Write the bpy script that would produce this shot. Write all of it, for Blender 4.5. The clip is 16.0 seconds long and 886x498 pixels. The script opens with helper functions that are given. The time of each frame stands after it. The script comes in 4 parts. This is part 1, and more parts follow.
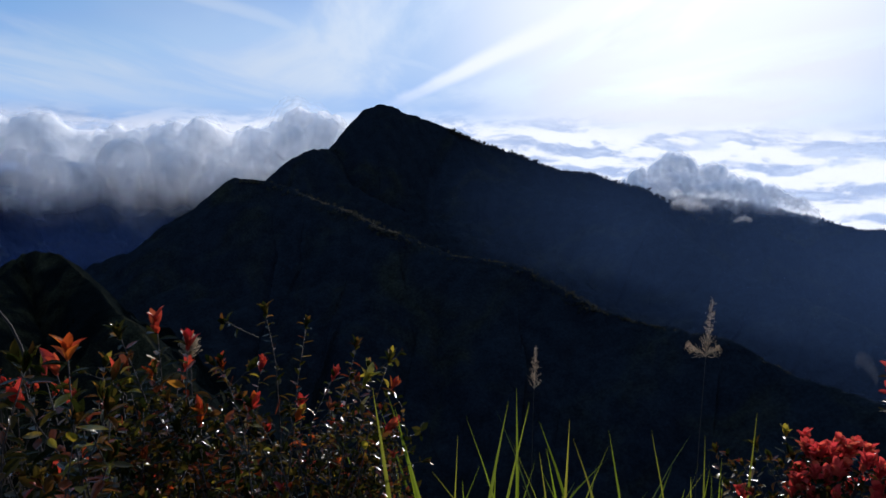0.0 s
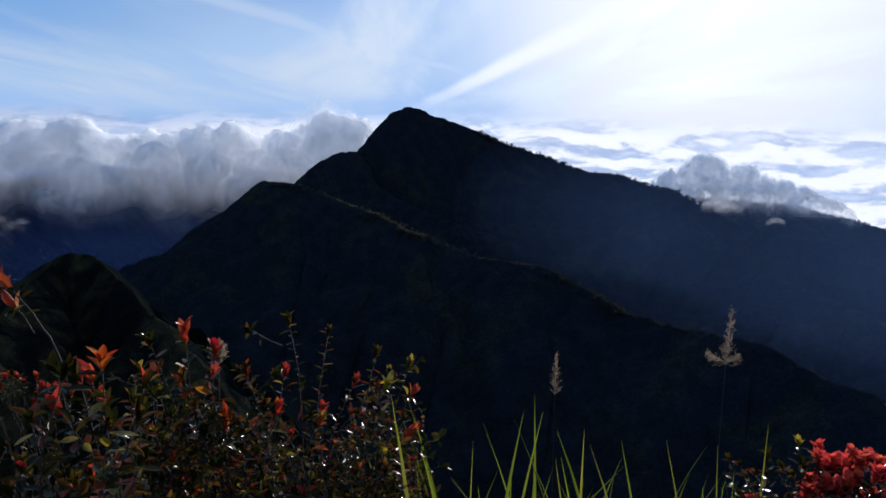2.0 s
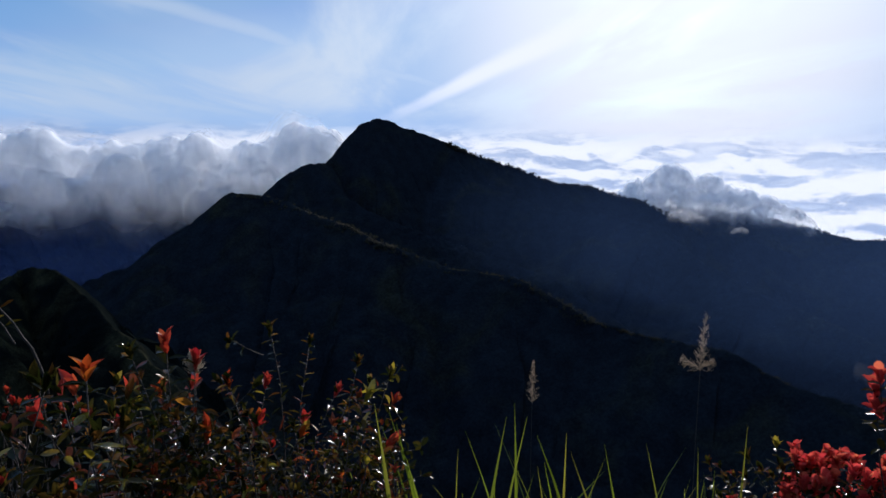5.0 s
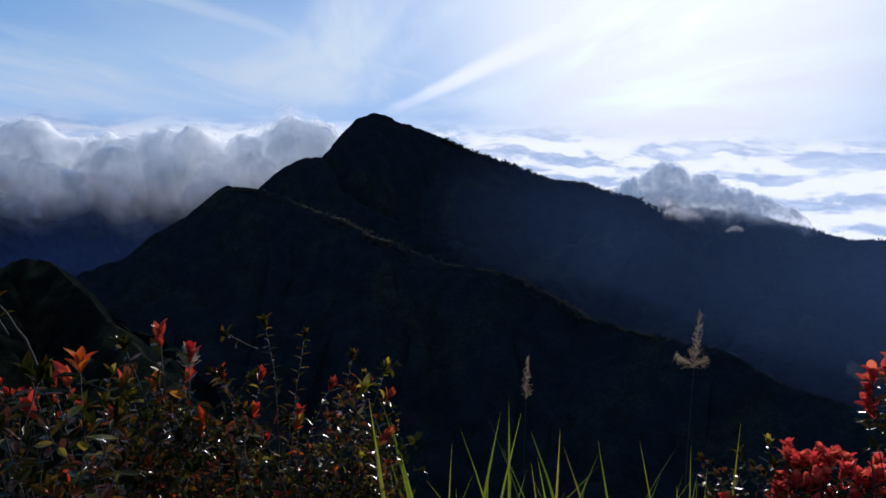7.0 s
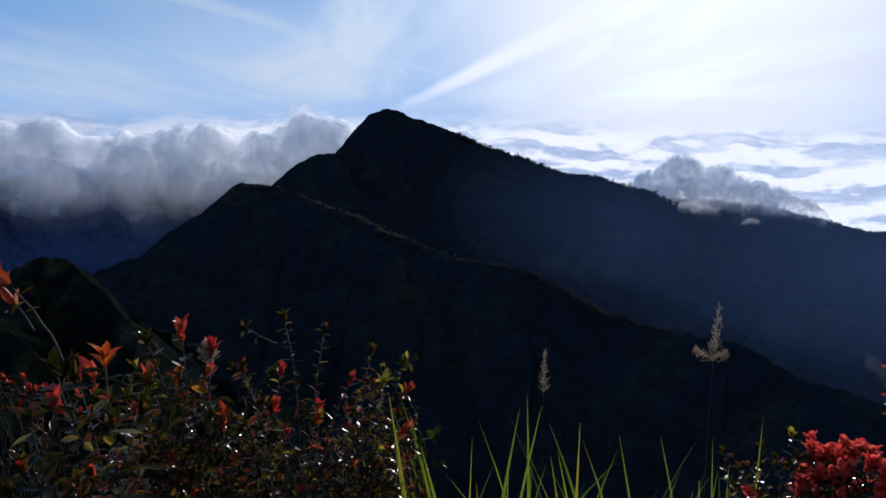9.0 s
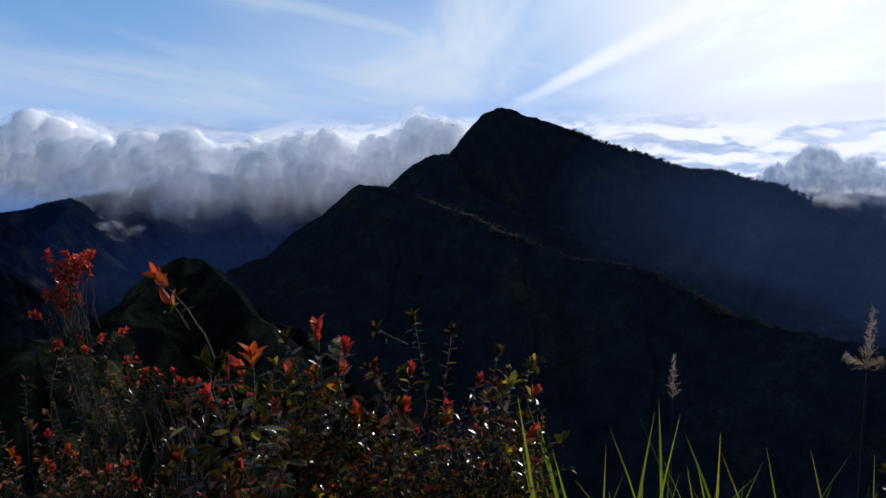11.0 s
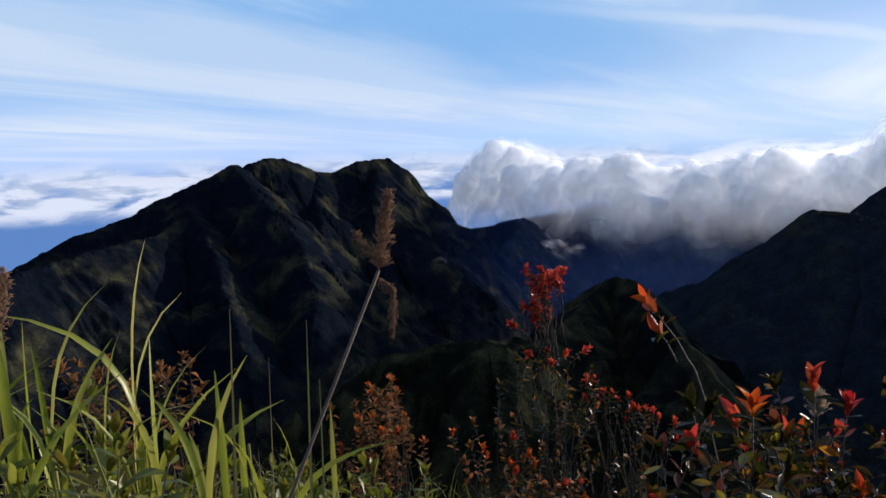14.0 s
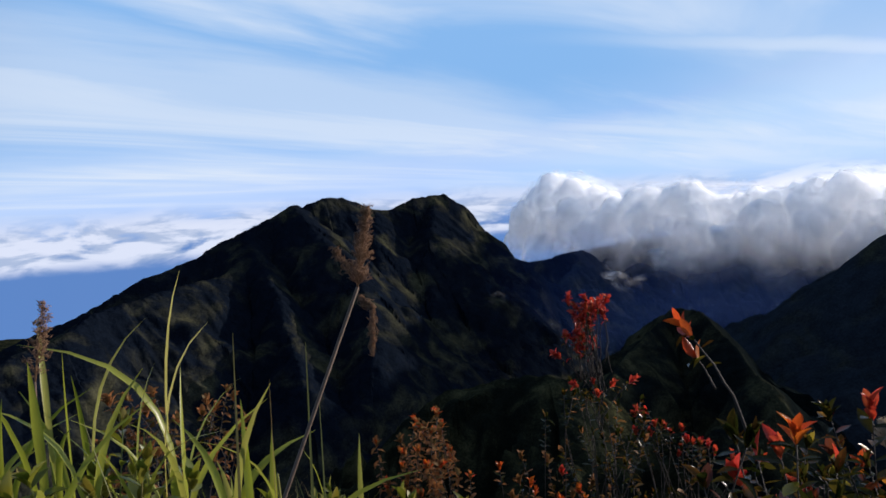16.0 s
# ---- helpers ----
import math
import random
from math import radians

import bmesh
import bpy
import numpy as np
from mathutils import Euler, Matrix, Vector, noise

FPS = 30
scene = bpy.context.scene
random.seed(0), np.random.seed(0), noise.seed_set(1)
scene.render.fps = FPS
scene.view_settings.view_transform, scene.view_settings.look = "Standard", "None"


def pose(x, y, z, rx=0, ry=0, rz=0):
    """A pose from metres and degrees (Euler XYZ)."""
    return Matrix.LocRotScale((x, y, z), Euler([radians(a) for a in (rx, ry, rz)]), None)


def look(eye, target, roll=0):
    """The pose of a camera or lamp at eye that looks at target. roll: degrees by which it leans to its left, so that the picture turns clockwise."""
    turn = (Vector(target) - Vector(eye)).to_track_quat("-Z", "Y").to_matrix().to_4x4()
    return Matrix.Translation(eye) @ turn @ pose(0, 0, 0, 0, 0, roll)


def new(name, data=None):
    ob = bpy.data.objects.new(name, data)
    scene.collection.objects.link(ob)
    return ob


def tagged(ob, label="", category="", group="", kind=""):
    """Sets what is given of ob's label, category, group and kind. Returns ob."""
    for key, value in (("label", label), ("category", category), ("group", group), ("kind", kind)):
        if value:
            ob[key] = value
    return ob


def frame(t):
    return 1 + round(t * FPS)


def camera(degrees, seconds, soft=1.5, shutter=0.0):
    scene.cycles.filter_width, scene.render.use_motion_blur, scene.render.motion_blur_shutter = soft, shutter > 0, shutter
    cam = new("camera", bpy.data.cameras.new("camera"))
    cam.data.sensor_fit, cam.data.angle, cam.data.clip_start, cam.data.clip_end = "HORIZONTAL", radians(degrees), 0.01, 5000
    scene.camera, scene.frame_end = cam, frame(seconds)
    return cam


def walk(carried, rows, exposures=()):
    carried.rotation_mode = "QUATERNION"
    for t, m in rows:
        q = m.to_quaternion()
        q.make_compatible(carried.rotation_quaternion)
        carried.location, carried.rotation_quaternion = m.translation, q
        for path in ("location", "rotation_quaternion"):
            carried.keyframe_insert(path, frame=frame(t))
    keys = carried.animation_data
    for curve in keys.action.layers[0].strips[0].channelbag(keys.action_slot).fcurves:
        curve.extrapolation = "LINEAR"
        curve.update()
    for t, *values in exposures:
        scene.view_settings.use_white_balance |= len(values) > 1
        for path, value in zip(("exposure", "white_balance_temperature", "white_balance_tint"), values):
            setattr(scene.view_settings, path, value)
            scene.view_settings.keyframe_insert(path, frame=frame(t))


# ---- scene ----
cam = camera(63.9, 16.0, soft=1.6)
PATH = [
    (0.0, pose(0.002, 0.004, 1.500, 79.91, -1.72, 0.62)),
    (0.5, pose(0.014, -0.005, 1.511, 80.20, -1.17, 1.80)),
    (1.0, pose(0.026, -0.013, 1.522, 79.15, -0.98, 2.47)),
    (1.5, pose(0.038, -0.022, 1.531, 81.28, -1.41, 2.22)),
    (2.0, pose(0.025, -0.037, 1.530, 80.03, -1.39, 2.79)),
    (2.5, pose(0.013, -0.049, 1.532, 80.74, -1.77, 3.24)),
    (3.0, pose(0.010, -0.056, 1.534, 80.62, -2.19, 2.21)),
    (3.5, pose(0.005, -0.054, 1.526, 80.86, -1.53, 2.00)),
    (4.0, pose(0.001, -0.053, 1.526, 81.45, -1.17, -0.17)),
    (4.5, pose(0.005, -0.047, 1.517, 82.43, -1.13, 0.62)),
    (5.0, pose(-0.002, -0.043, 1.522, 80.99, -1.37, 0.34)),
    (7.5, pose(-0.003, -0.043, 1.521, 80.63, -2.08, 0.04)),
    (8.0, pose(-0.008, -0.042, 1.520, 80.66, -1.94, -0.29)),
    (10.5, pose(-0.030, -0.036, 1.517, 79.42, 0.15, 7.12)),
    (11.0, pose(-0.046, -0.025, 1.519, 80.05, 0.52, 10.08)),
    (11.5, pose(-0.059, -0.002, 1.520, 80.33, 1.65, 14.41)),
    (12.0, pose(-0.088, 0.013, 1.515, 81.24, 2.72, 20.25)),
    (12.5, pose(-0.105, 0.029, 1.511, 81.39, 2.80, 27.08)),
    (13.0, pose(-0.137, 0.030, 1.513, 82.09, 3.02, 35.85)),
    (13.5, pose(-0.160, 0.037, 1.507, 82.14, 1.71, 42.82)),
    (14.0, pose(-0.170, 0.035, 1.506, 82.76, 2.31, 44.17)),
    (14.5, pose(-0.175, 0.036, 1.504, 81.87, 2.50, 44.95)),
    (15.0, pose(-0.178, 0.046, 1.505, 84.51, 3.65, 44.55)),
    (15.5, pose(-0.180, 0.056, 1.510, 84.33, 4.47, 45.53)),
    (16.0, pose(-0.143, 0.068, 1.492, 85.82, 4.08, 48.64)),
]
walk(cam, PATH, [(0.0, -0.12, 5800, 15), (3.0, -0.12, 5800, 15), (4.5, -0.2, 5750, 15), (8.0, -0.2, 5750, 15), (10.5, -0.2, 5800, 15), (11.5, -0.05, 5900, 15), (12.5, 0.2, 6150, 16), (13.5, 0.22, 6300, 16), (16.0, 0.22, 6300, 16)])

# ---- light ----
SUN_AZ, SUN_EL = 17.5, 11.3          # degrees clockwise from the view axis y, degrees above the horizon
SUN_DIR = Vector((math.sin(radians(SUN_AZ)) * math.cos(radians(SUN_EL)),
                  math.cos(radians(SUN_AZ)) * math.cos(radians(SUN_EL)), math.sin(radians(SUN_EL))))
sun_data = bpy.data.lights.new("sun", "SUN")
sun_data.energy, sun_data.angle, sun_data.color = 5.0, radians(0.6), (1.0, 0.9, 0.76)
sun = new("sun", sun_data)
sun.matrix_world = look(SUN_DIR * 50, (0, 0, 0))


class Nodes:
    """Short hands for building a node tree."""

    def __init__(self, tree):
        self.tree = tree
        tree.nodes.clear()

    def put(self, socket, value):
        if hasattr(value, "is_linked"):
            self.tree.links.new(value, socket)
        else:
            socket.default_value = value

    def node(self, kind, out=0, settings=None, **inputs):
        n = self.tree.nodes.new(kind)
        for key, value in (settings or {}).items():
            setattr(n, key, value)
        for key, value in inputs.items():
            name = key.replace("_", " ")
            self.put(n.inputs[int(key[1:])] if key[0] == "i" and key[1:].isdigit() else n.inputs[name], value)
        return n.outputs[out]

    def math(self, op, a, b=0.0, c=0.0):
        return self.node("ShaderNodeMath", settings={"operation": op}, i0=a, i1=b, i2=c)

    def step(self, value, lo, hi, to_lo=0.0, to_hi=1.0):
        return self.node("ShaderNodeMapRange", settings={"interpolation_type": "SMOOTHSTEP"},
                         i0=value, i1=lo, i2=hi, i3=to_lo, i4=to_hi)

    def mix(self, fac, a, b, blend="MIX"):
        n = self.tree.nodes.new("ShaderNodeMix")
        n.data_type, n.blend_type = "RGBA", blend
        self.put(n.inputs[0], fac), self.put(n.inputs[6], a), self.put(n.inputs[7], b)
        return n.outputs[2]

    def noise(self, vector, scale, detail=4.0, rough=0.55, distort=0.0):
        return self.node("ShaderNodeTexNoise", Vector=vector, Scale=scale, Detail=detail, Roughness=rough, Distortion=distort)

    def xyz(self, x, y, z):
        return self.node("ShaderNodeCombineXYZ", i0=x, i1=y, i2=z)


def rgb(r, g, b):
    return (r, g, b, 1.0)


def make_world():
    world = bpy.data.worlds.new("sky")
    scene.world = world
    world.use_nodes = True
    k = Nodes(world.node_tree)
    way = k.node("ShaderNodeTexCoord", 0)
    split = world.node_tree.nodes.new("ShaderNodeSeparateXYZ")
    k.put(split.inputs[0], way)
    x, y, z = split.outputs
    sky = world.node_tree.nodes.new("ShaderNodeTexSky")
    sky.sky_type, sky.sun_disc = "NISHITA", False
    sky.sun_elevation, sky.sun_rotation = radians(SUN_EL), radians(SUN_AZ)
    sky.altitude, sky.air_density, sky.dust_density, sky.ozone_density = 2000, 1.0, 0.7, 2.5
    colour = k.mix(1.0, sky.outputs[0], rgb(SKY * 0.86, SKY, SKY * 1.2), "MULTIPLY")
    colour = k.mix(1.0, colour, rgb(0.31, 0.53, 0.82), "DARKEN")
    colour = k.mix(k.step(y, -0.2, 0.3), colour, k.mix(1.0, colour, rgb(0.21, 0.42, 0.70), "LIGHTEN"))
    colour = k.mix(k.step(z, 0.16, 0.0, 0.0, 0.75), colour, rgb(0.42, 0.60, 0.88))
    # closeness to the sun
    near = k.node("ShaderNodeVectorMath", 1, {"operation": "DOT_PRODUCT"}, i0=way, i1=tuple(SUN_DIR))
    near = k.math("MAXIMUM", near, 0.0)
    colour = k.mix(k.step(near, 0.55, 0.97, 0.0, 0.12), colour, rgb(0.92, 0.97, 1.02))
    colour = k.mix(k.step(near, 0.93, 0.99, 0.0, 0.92), colour, rgb(1.04, 1.02, 1.0))
    # high thin cloud in long bands that run away along the view axis
    flat = k.math("ADD", k.math("MAXIMUM", z, 0.0), 0.09)
    u = k.math("DIVIDE", k.math("ADD", x, k.math("MULTIPLY", y, 0.07)), flat)
    v = k.math("DIVIDE", k.math("SUBTRACT", y, k.math("MULTIPLY", x, 0.07)), flat)
    bands = k.noise(k.xyz(k.math("MULTIPLY", u, 0.75), k.math("MULTIPLY", v, 0.2), 3.7), 1.0, 6.0, 0.55, 0.7)
    veil = k.noise(k.xyz(k.math("MULTIPLY", u, 0.3), k.math("MULTIPLY", v, 0.16), 9.1), 1.0, 4.0, 0.5, 0.2)
    cirrus = k.math("ADD", k.step(bands, 0.43, 0.68, 0.0, 0.66), k.step(veil, 0.42, 0.66, 0.0, 0.30))
    # broad soft bands of thicker veil
    ragged = k.math("MULTIPLY", k.math("SUBTRACT", bands, 0.5), 1.9)
    for start, slope, v0, narrow, wide, dense, v_lo, v_hi in ((-3.4, -0.09, 1.7, 0.05, 0.8, 0.45, -1.0, 9.0), (-1.05, 0.62, 4.2, 0.02, 0.30, 0.55, 3.2, 6.4), (-2.95, 0.34, 5.6, 0.05, 0.42, 0.5, 4.4, 9.0)):
        line = k.math("ADD", k.math("SUBTRACT", u, start - slope * v0), k.math("MULTIPLY", v, -slope))
        line = k.math("ADD", line, k.math("MULTIPLY", ragged, min(1.0, wide * 1.3)))
        length = k.math("MULTIPLY", k.step(v, v_lo - 0.7, v_lo + 0.7), k.step(v, v_hi + 1.0, v_hi - 1.0))
        cirrus = k.math("MAXIMUM", cirrus, k.math("MULTIPLY", k.step(k.math("ABSOLUTE", line), narrow, wide, dense, 0.0), length))
    # beam of sun glare painted into the sky colour, long, dense and fixed
    off = k.math("ADD", k.math("ADD", u, k.math("MULTIPLY", v, 0.225)), k.math("MULTIPLY", k.math("SUBTRACT", bands, 0.5), 0.4))
    glare_beam = k.step(k.math("ABSOLUTE", k.math("SUBTRACT", off, 1.93)), 0.04, 0.22, 0.8, 0.0)
    cirrus = k.math("MULTIPLY", cirrus, k.step(k.math("ADD", y, k.math("MULTIPLY", z, -0.6)), -0.35, 0.2, 0.4, 1.0))
    cirrus = k.math("MINIMUM", k.math("MULTIPLY", cirrus, k.step(z, -0.005, 0.06, 0.35, 1.0)), 0.94)
    glow = k.math("ADD", k.math("POWER", near, 10.0), k.math("MULTIPLY", k.math("POWER", near, 90.0), 3.0))
    lit = k.math("ADD", 0.75, k.math("MULTIPLY", glow, 0.3))
    white = k.mix(1.0, rgb(0.88, 0.98, 1.04), k.xyz(lit, lit, lit), "MULTIPLY")
    colour = k.mix(cirrus, colour, white)
    glare_beam = k.math("MULTIPLY", glare_beam, k.math("MULTIPLY", k.step(y, 0.2, 0.6), k.step(z, 0.0, 0.08)))
    colour = k.mix(glare_beam, colour, rgb(1.1, 1.1, 1.12))
    # low cloud far out, seen from above, down to the haze below the horizon
    low = k.xyz(k.math("MULTIPLY", x, 11.0), k.math("MULTIPLY", y, 11.0), k.math("MULTIPLY", z, 42.0))
    lumps = k.noise(low, 1.0, 7.0, 0.55, 0.4)
    side = k.math("MULTIPLY", k.step(x, -0.55, -0.1), k.step(y, -0.1, 0.4))
    haze = k.step(z, 0.02, -0.05)
    haze_colour = k.mix(side, rgb(0.07, 0.18, 0.44), rgb(0.72, 0.80, 0.92))
    colour = k.mix(k.math("MULTIPLY", haze, 0.92), colour, haze_colour)
    floor_at = k.node("ShaderNodeMapRange", i0=side, i1=0.0, i2=1.0, i3=-0.053, i4=-0.4)
    over = k.step(k.math("ADD", z, k.math("MULTIPLY", lumps, 0.02)), k.math("SUBTRACT", floor_at, 0.004), k.math("ADD", floor_at, 0.018))
    under = k.step(k.math("SUBTRACT", z, k.math("MULTIPLY", lumps, 0.03)), 0.004, -0.034)
    deck = k.math("MULTIPLY", k.math("MULTIPLY", over, under), k.step(lumps, 0.31, 0.47))
    shade = k.noise(k.node("ShaderNodeVectorMath", 0, {"operation": "ADD"}, i0=low, i1=(0.0, 0.0, 0.5)), 1.0, 7.0, 0.55, 0.4)
    top = k.step(k.math("SUBTRACT", lumps, shade), -0.12, 0.06)
    bright = k.mix(side, rgb(0.62, 0.68, 0.78), rgb(1.1, 1.1, 1.08))
    cloud = k.mix(top, k.mix(side, rgb(0.36, 0.45, 0.6), rgb(0.5, 0.6, 0.78)), bright)
    colour = k.mix(deck, colour, cloud)
    back = k.node("ShaderNodeBackground", Color=colour, Strength=1.0)
    k.tree.links.new(back, k.tree.nodes.new("ShaderNodeOutputWorld").inputs[0])


SKY = 0.09
make_world()

# ---- materials ----
def material(name):
    m = bpy.data.materials.new(name)
    m.use_nodes = True
    return m, Nodes(m.node_tree)


def finish(k, shader, bump=None):
    k.tree.links.new(shader, k.tree.nodes.new("ShaderNodeOutputMaterial").inputs[0])


def bumped(k, height, strength, distance):
    return k.node("ShaderNodeBump", Height=height, Strength=strength, Distance=distance)


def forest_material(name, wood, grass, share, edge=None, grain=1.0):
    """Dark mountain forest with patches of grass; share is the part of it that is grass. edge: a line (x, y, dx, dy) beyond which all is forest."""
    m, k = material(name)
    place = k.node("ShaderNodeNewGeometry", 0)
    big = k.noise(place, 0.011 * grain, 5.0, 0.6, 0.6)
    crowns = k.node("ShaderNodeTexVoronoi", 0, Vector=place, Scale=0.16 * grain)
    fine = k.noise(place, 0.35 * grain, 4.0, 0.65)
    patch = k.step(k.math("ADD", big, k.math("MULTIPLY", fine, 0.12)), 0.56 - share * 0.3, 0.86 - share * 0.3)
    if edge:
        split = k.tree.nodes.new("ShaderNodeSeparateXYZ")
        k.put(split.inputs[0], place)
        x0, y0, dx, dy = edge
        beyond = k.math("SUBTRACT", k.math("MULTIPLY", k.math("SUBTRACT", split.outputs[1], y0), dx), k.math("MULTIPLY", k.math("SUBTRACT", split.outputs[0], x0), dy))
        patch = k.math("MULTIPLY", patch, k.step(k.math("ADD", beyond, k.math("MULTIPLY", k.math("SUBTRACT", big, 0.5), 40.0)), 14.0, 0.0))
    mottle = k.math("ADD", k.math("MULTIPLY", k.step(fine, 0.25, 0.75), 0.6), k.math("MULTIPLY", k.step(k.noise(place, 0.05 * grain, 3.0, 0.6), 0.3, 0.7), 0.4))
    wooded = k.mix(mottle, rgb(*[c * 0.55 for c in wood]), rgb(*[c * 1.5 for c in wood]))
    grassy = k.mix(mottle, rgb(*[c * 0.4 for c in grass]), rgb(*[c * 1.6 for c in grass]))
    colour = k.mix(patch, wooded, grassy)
    relief = k.math("ADD", k.math("MULTIPLY", crowns, -1.0), fine)
    finish(k, k.node("ShaderNodeBsdfPrincipled", Base_Color=colour, Roughness=1.0, Specular_IOR_Level=0.0,
                     Normal=bumped(k, relief, 0.3, 3.0)))
    return m


# FOREST wood tone carries blue distance haze and the shade between crowns
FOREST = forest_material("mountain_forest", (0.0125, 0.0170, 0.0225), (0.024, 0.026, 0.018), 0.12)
GRASSY = forest_material("grassy_ridge", (0.0065, 0.0085, 0.006), (0.046, 0.044, 0.020), 0.26, grain=2.6)
GRASSY_EDGE = forest_material("grassy_edge", (0.005, 0.007, 0.007), (0.042, 0.040, 0.020), 0.28, (-363.0, 622.0, 0.762, -0.648), 2.0)
# navy wood colour has the haze of distance mixed in; grass stays olive
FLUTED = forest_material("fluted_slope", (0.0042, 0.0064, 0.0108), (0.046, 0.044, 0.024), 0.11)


def canopy_material(name, low, high):
    """Tree crowns that the low sun shines through."""
    m, k = material(name)
    fine = k.noise(k.node("ShaderNodeNewGeometry", 0), 0.4, 4.0, 0.6)
    colour = k.mix(fine, rgb(*low), rgb(*high))
    front = k.node("ShaderNodeBsdfDiffuse", Color=colour)
    finish(k, k.node("ShaderNodeMixShader", i0=0.4, i1=front, i2=k.node("ShaderNodeBsdfTranslucent", Color=colour)))
    return m


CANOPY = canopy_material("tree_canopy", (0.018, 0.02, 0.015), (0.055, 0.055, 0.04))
# lighter copy of the canopy: the sun's rim light is put into its colour
CANOPY_RIM_LIT = canopy_material("rim_lit_canopy", (0.04, 0.038, 0.03), (0.13, 0.115, 0.09))


def leaf_material(name, colours, rough=0.3, light=0.45, gloss=0.5):
    """Leaves in a range of colours, light shining through."""
    m, k = material(name)
    pick = k.math("FRACT", k.math("ADD", k.node("ShaderNodeObjectInfo", 5), k.node("ShaderNodeNewGeometry", 8)))
    ramp = k.tree.nodes.new("ShaderNodeValToRGB")
    k.put(ramp.inputs[0], pick)
    for i, c in enumerate(colours):
        e = ramp.color_ramp.elements[i] if i < 2 else ramp.color_ramp.elements.new(1.0)
        e.position, e.color = i / (len(colours) - 1), rgb(*c)
    place = k.node("ShaderNodeTexCoord", 3)
    vein = k.noise(place, 9.0, 4.0, 0.6)
    colour = k.mix(k.step(vein, 0.3, 0.75, 0.0, 0.55), ramp.outputs[0], k.mix(1.0, ramp.outputs[0], rgb(0.45, 0.42, 0.35), "MULTIPLY"))
    front = k.node("ShaderNodeBsdfPrincipled", Base_Color=colour, Roughness=rough, Specular_IOR_Level=gloss,
                   Normal=bumped(k, vein, 0.25, 0.002))
    glowing = k.node("ShaderNodeBsdfTranslucent", Color=colour)
    finish(k, k.node("ShaderNodeMixShader", i0=light, i1=front, i2=glowing))
    return m


LEAF_GREEN = leaf_material("green_leaf", [(0.008, 0.012, 0.003), (0.020, 0.023, 0.004), (0.060, 0.046, 0.007), (0.120, 0.048, 0.010)], 0.22, 0.5, 0.12)
LEAF_RED = leaf_material("red_leaf", [(0.46, 0.030, 0.020), (0.56, 0.065, 0.028), (0.34, 0.014, 0.018), (0.55, 0.10, 0.035)], 0.35, 0.45, 0.35)
LEAF_CORAL = leaf_material("coral_leaf", [(0.68, 0.065, 0.055), (0.72, 0.090, 0.07), (0.54, 0.035, 0.04), (0.74, 0.17, 0.08)], 0.55, 0.6, 0.10)
LEAF_ORANGE = leaf_material("orange_leaf", [(0.52, 0.10, 0.012), (0.45, 0.05, 0.012), (0.55, 0.16, 0.015)], 0.3, 0.55, 0.3)
LEAF_MAROON = leaf_material("maroon_leaf", [(0.13, 0.022, 0.012), (0.20, 0.05, 0.018), (0.08, 0.025, 0.012)], 0.2, 0.35, 0.35)
LEAF_YELLOW = leaf_material("yellow_leaf", [(0.36, 0.26, 0.02), (0.22, 0.20, 0.025), (0.40, 0.17, 0.02)], 0.28, 0.5)
LEAF_BROWN = leaf_material("brown_leaf", [(0.36, 0.14, 0.045), (0.24, 0.10, 0.035), (0.14, 0.09, 0.03)], 0.6, 0.4, 0.15)
LEAF_WEED = leaf_material("weed_leaf", [(0.075, 0.105, 0.01), (0.14, 0.155, 0.014), (0.21, 0.21, 0.02), (0.18, 0.13, 0.02)], 0.4, 0.4)
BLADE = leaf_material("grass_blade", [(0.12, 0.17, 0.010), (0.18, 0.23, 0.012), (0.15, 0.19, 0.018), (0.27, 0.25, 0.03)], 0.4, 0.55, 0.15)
# brighter copy of grass_blade: sunlight on the tall grass is put into its colour
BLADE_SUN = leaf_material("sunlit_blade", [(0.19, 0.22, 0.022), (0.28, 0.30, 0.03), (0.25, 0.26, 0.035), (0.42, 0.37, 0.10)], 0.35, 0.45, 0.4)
DRY = leaf_material("dry_grass", [(0.22, 0.16, 0.07), (0.16, 0.12, 0.05), (0.12, 0.13, 0.04), (0.28, 0.22, 0.11)], 0.6, 0.35, 0.2)
SEED = leaf_material("seed_fluff", [(0.74, 0.64, 0.52), (0.82, 0.74, 0.62), (0.58, 0.46, 0.35)], 0.7, 0.8, 0.1)
SEED_BROWN = leaf_material("brown_fluff", [(0.30, 0.17, 0.10), (0.36, 0.22, 0.13), (0.25, 0.15, 0.10)], 0.7, 0.45, 0.1)


def bark_material(name, a, b):
    m, k = material(name)
    place = k.node("ShaderNodeTexCoord", 3)
    grain = k.noise(place, 60.0, 5.0, 0.65)
    patch = k.noise(place, 12.0, 3.0, 0.5)
    colour = k.mix(k.math("MULTIPLY", grain, patch), rgb(*a), rgb(*b))
    finish(k, k.node("ShaderNodeBsdfPrincipled", Base_Color=colour, Roughness=0.75, Specular_IOR_Level=0.3, Normal=bumped(k, grain, 0.6, 0.003)))
    return m


BARK = bark_material("twig_bark", (0.014, 0.010, 0.008), (0.080, 0.062, 0.050))
STRAW = bark_material("straw_stem", (0.07, 0.045, 0.03), (0.20, 0.14, 0.10))

# ---- land ----
def hashed(ix, iy, seed):
    h = np.sin(ix * 127.1 + iy * 311.7 + seed * 74.7) * 43758.5453
    return h - np.floor(h)


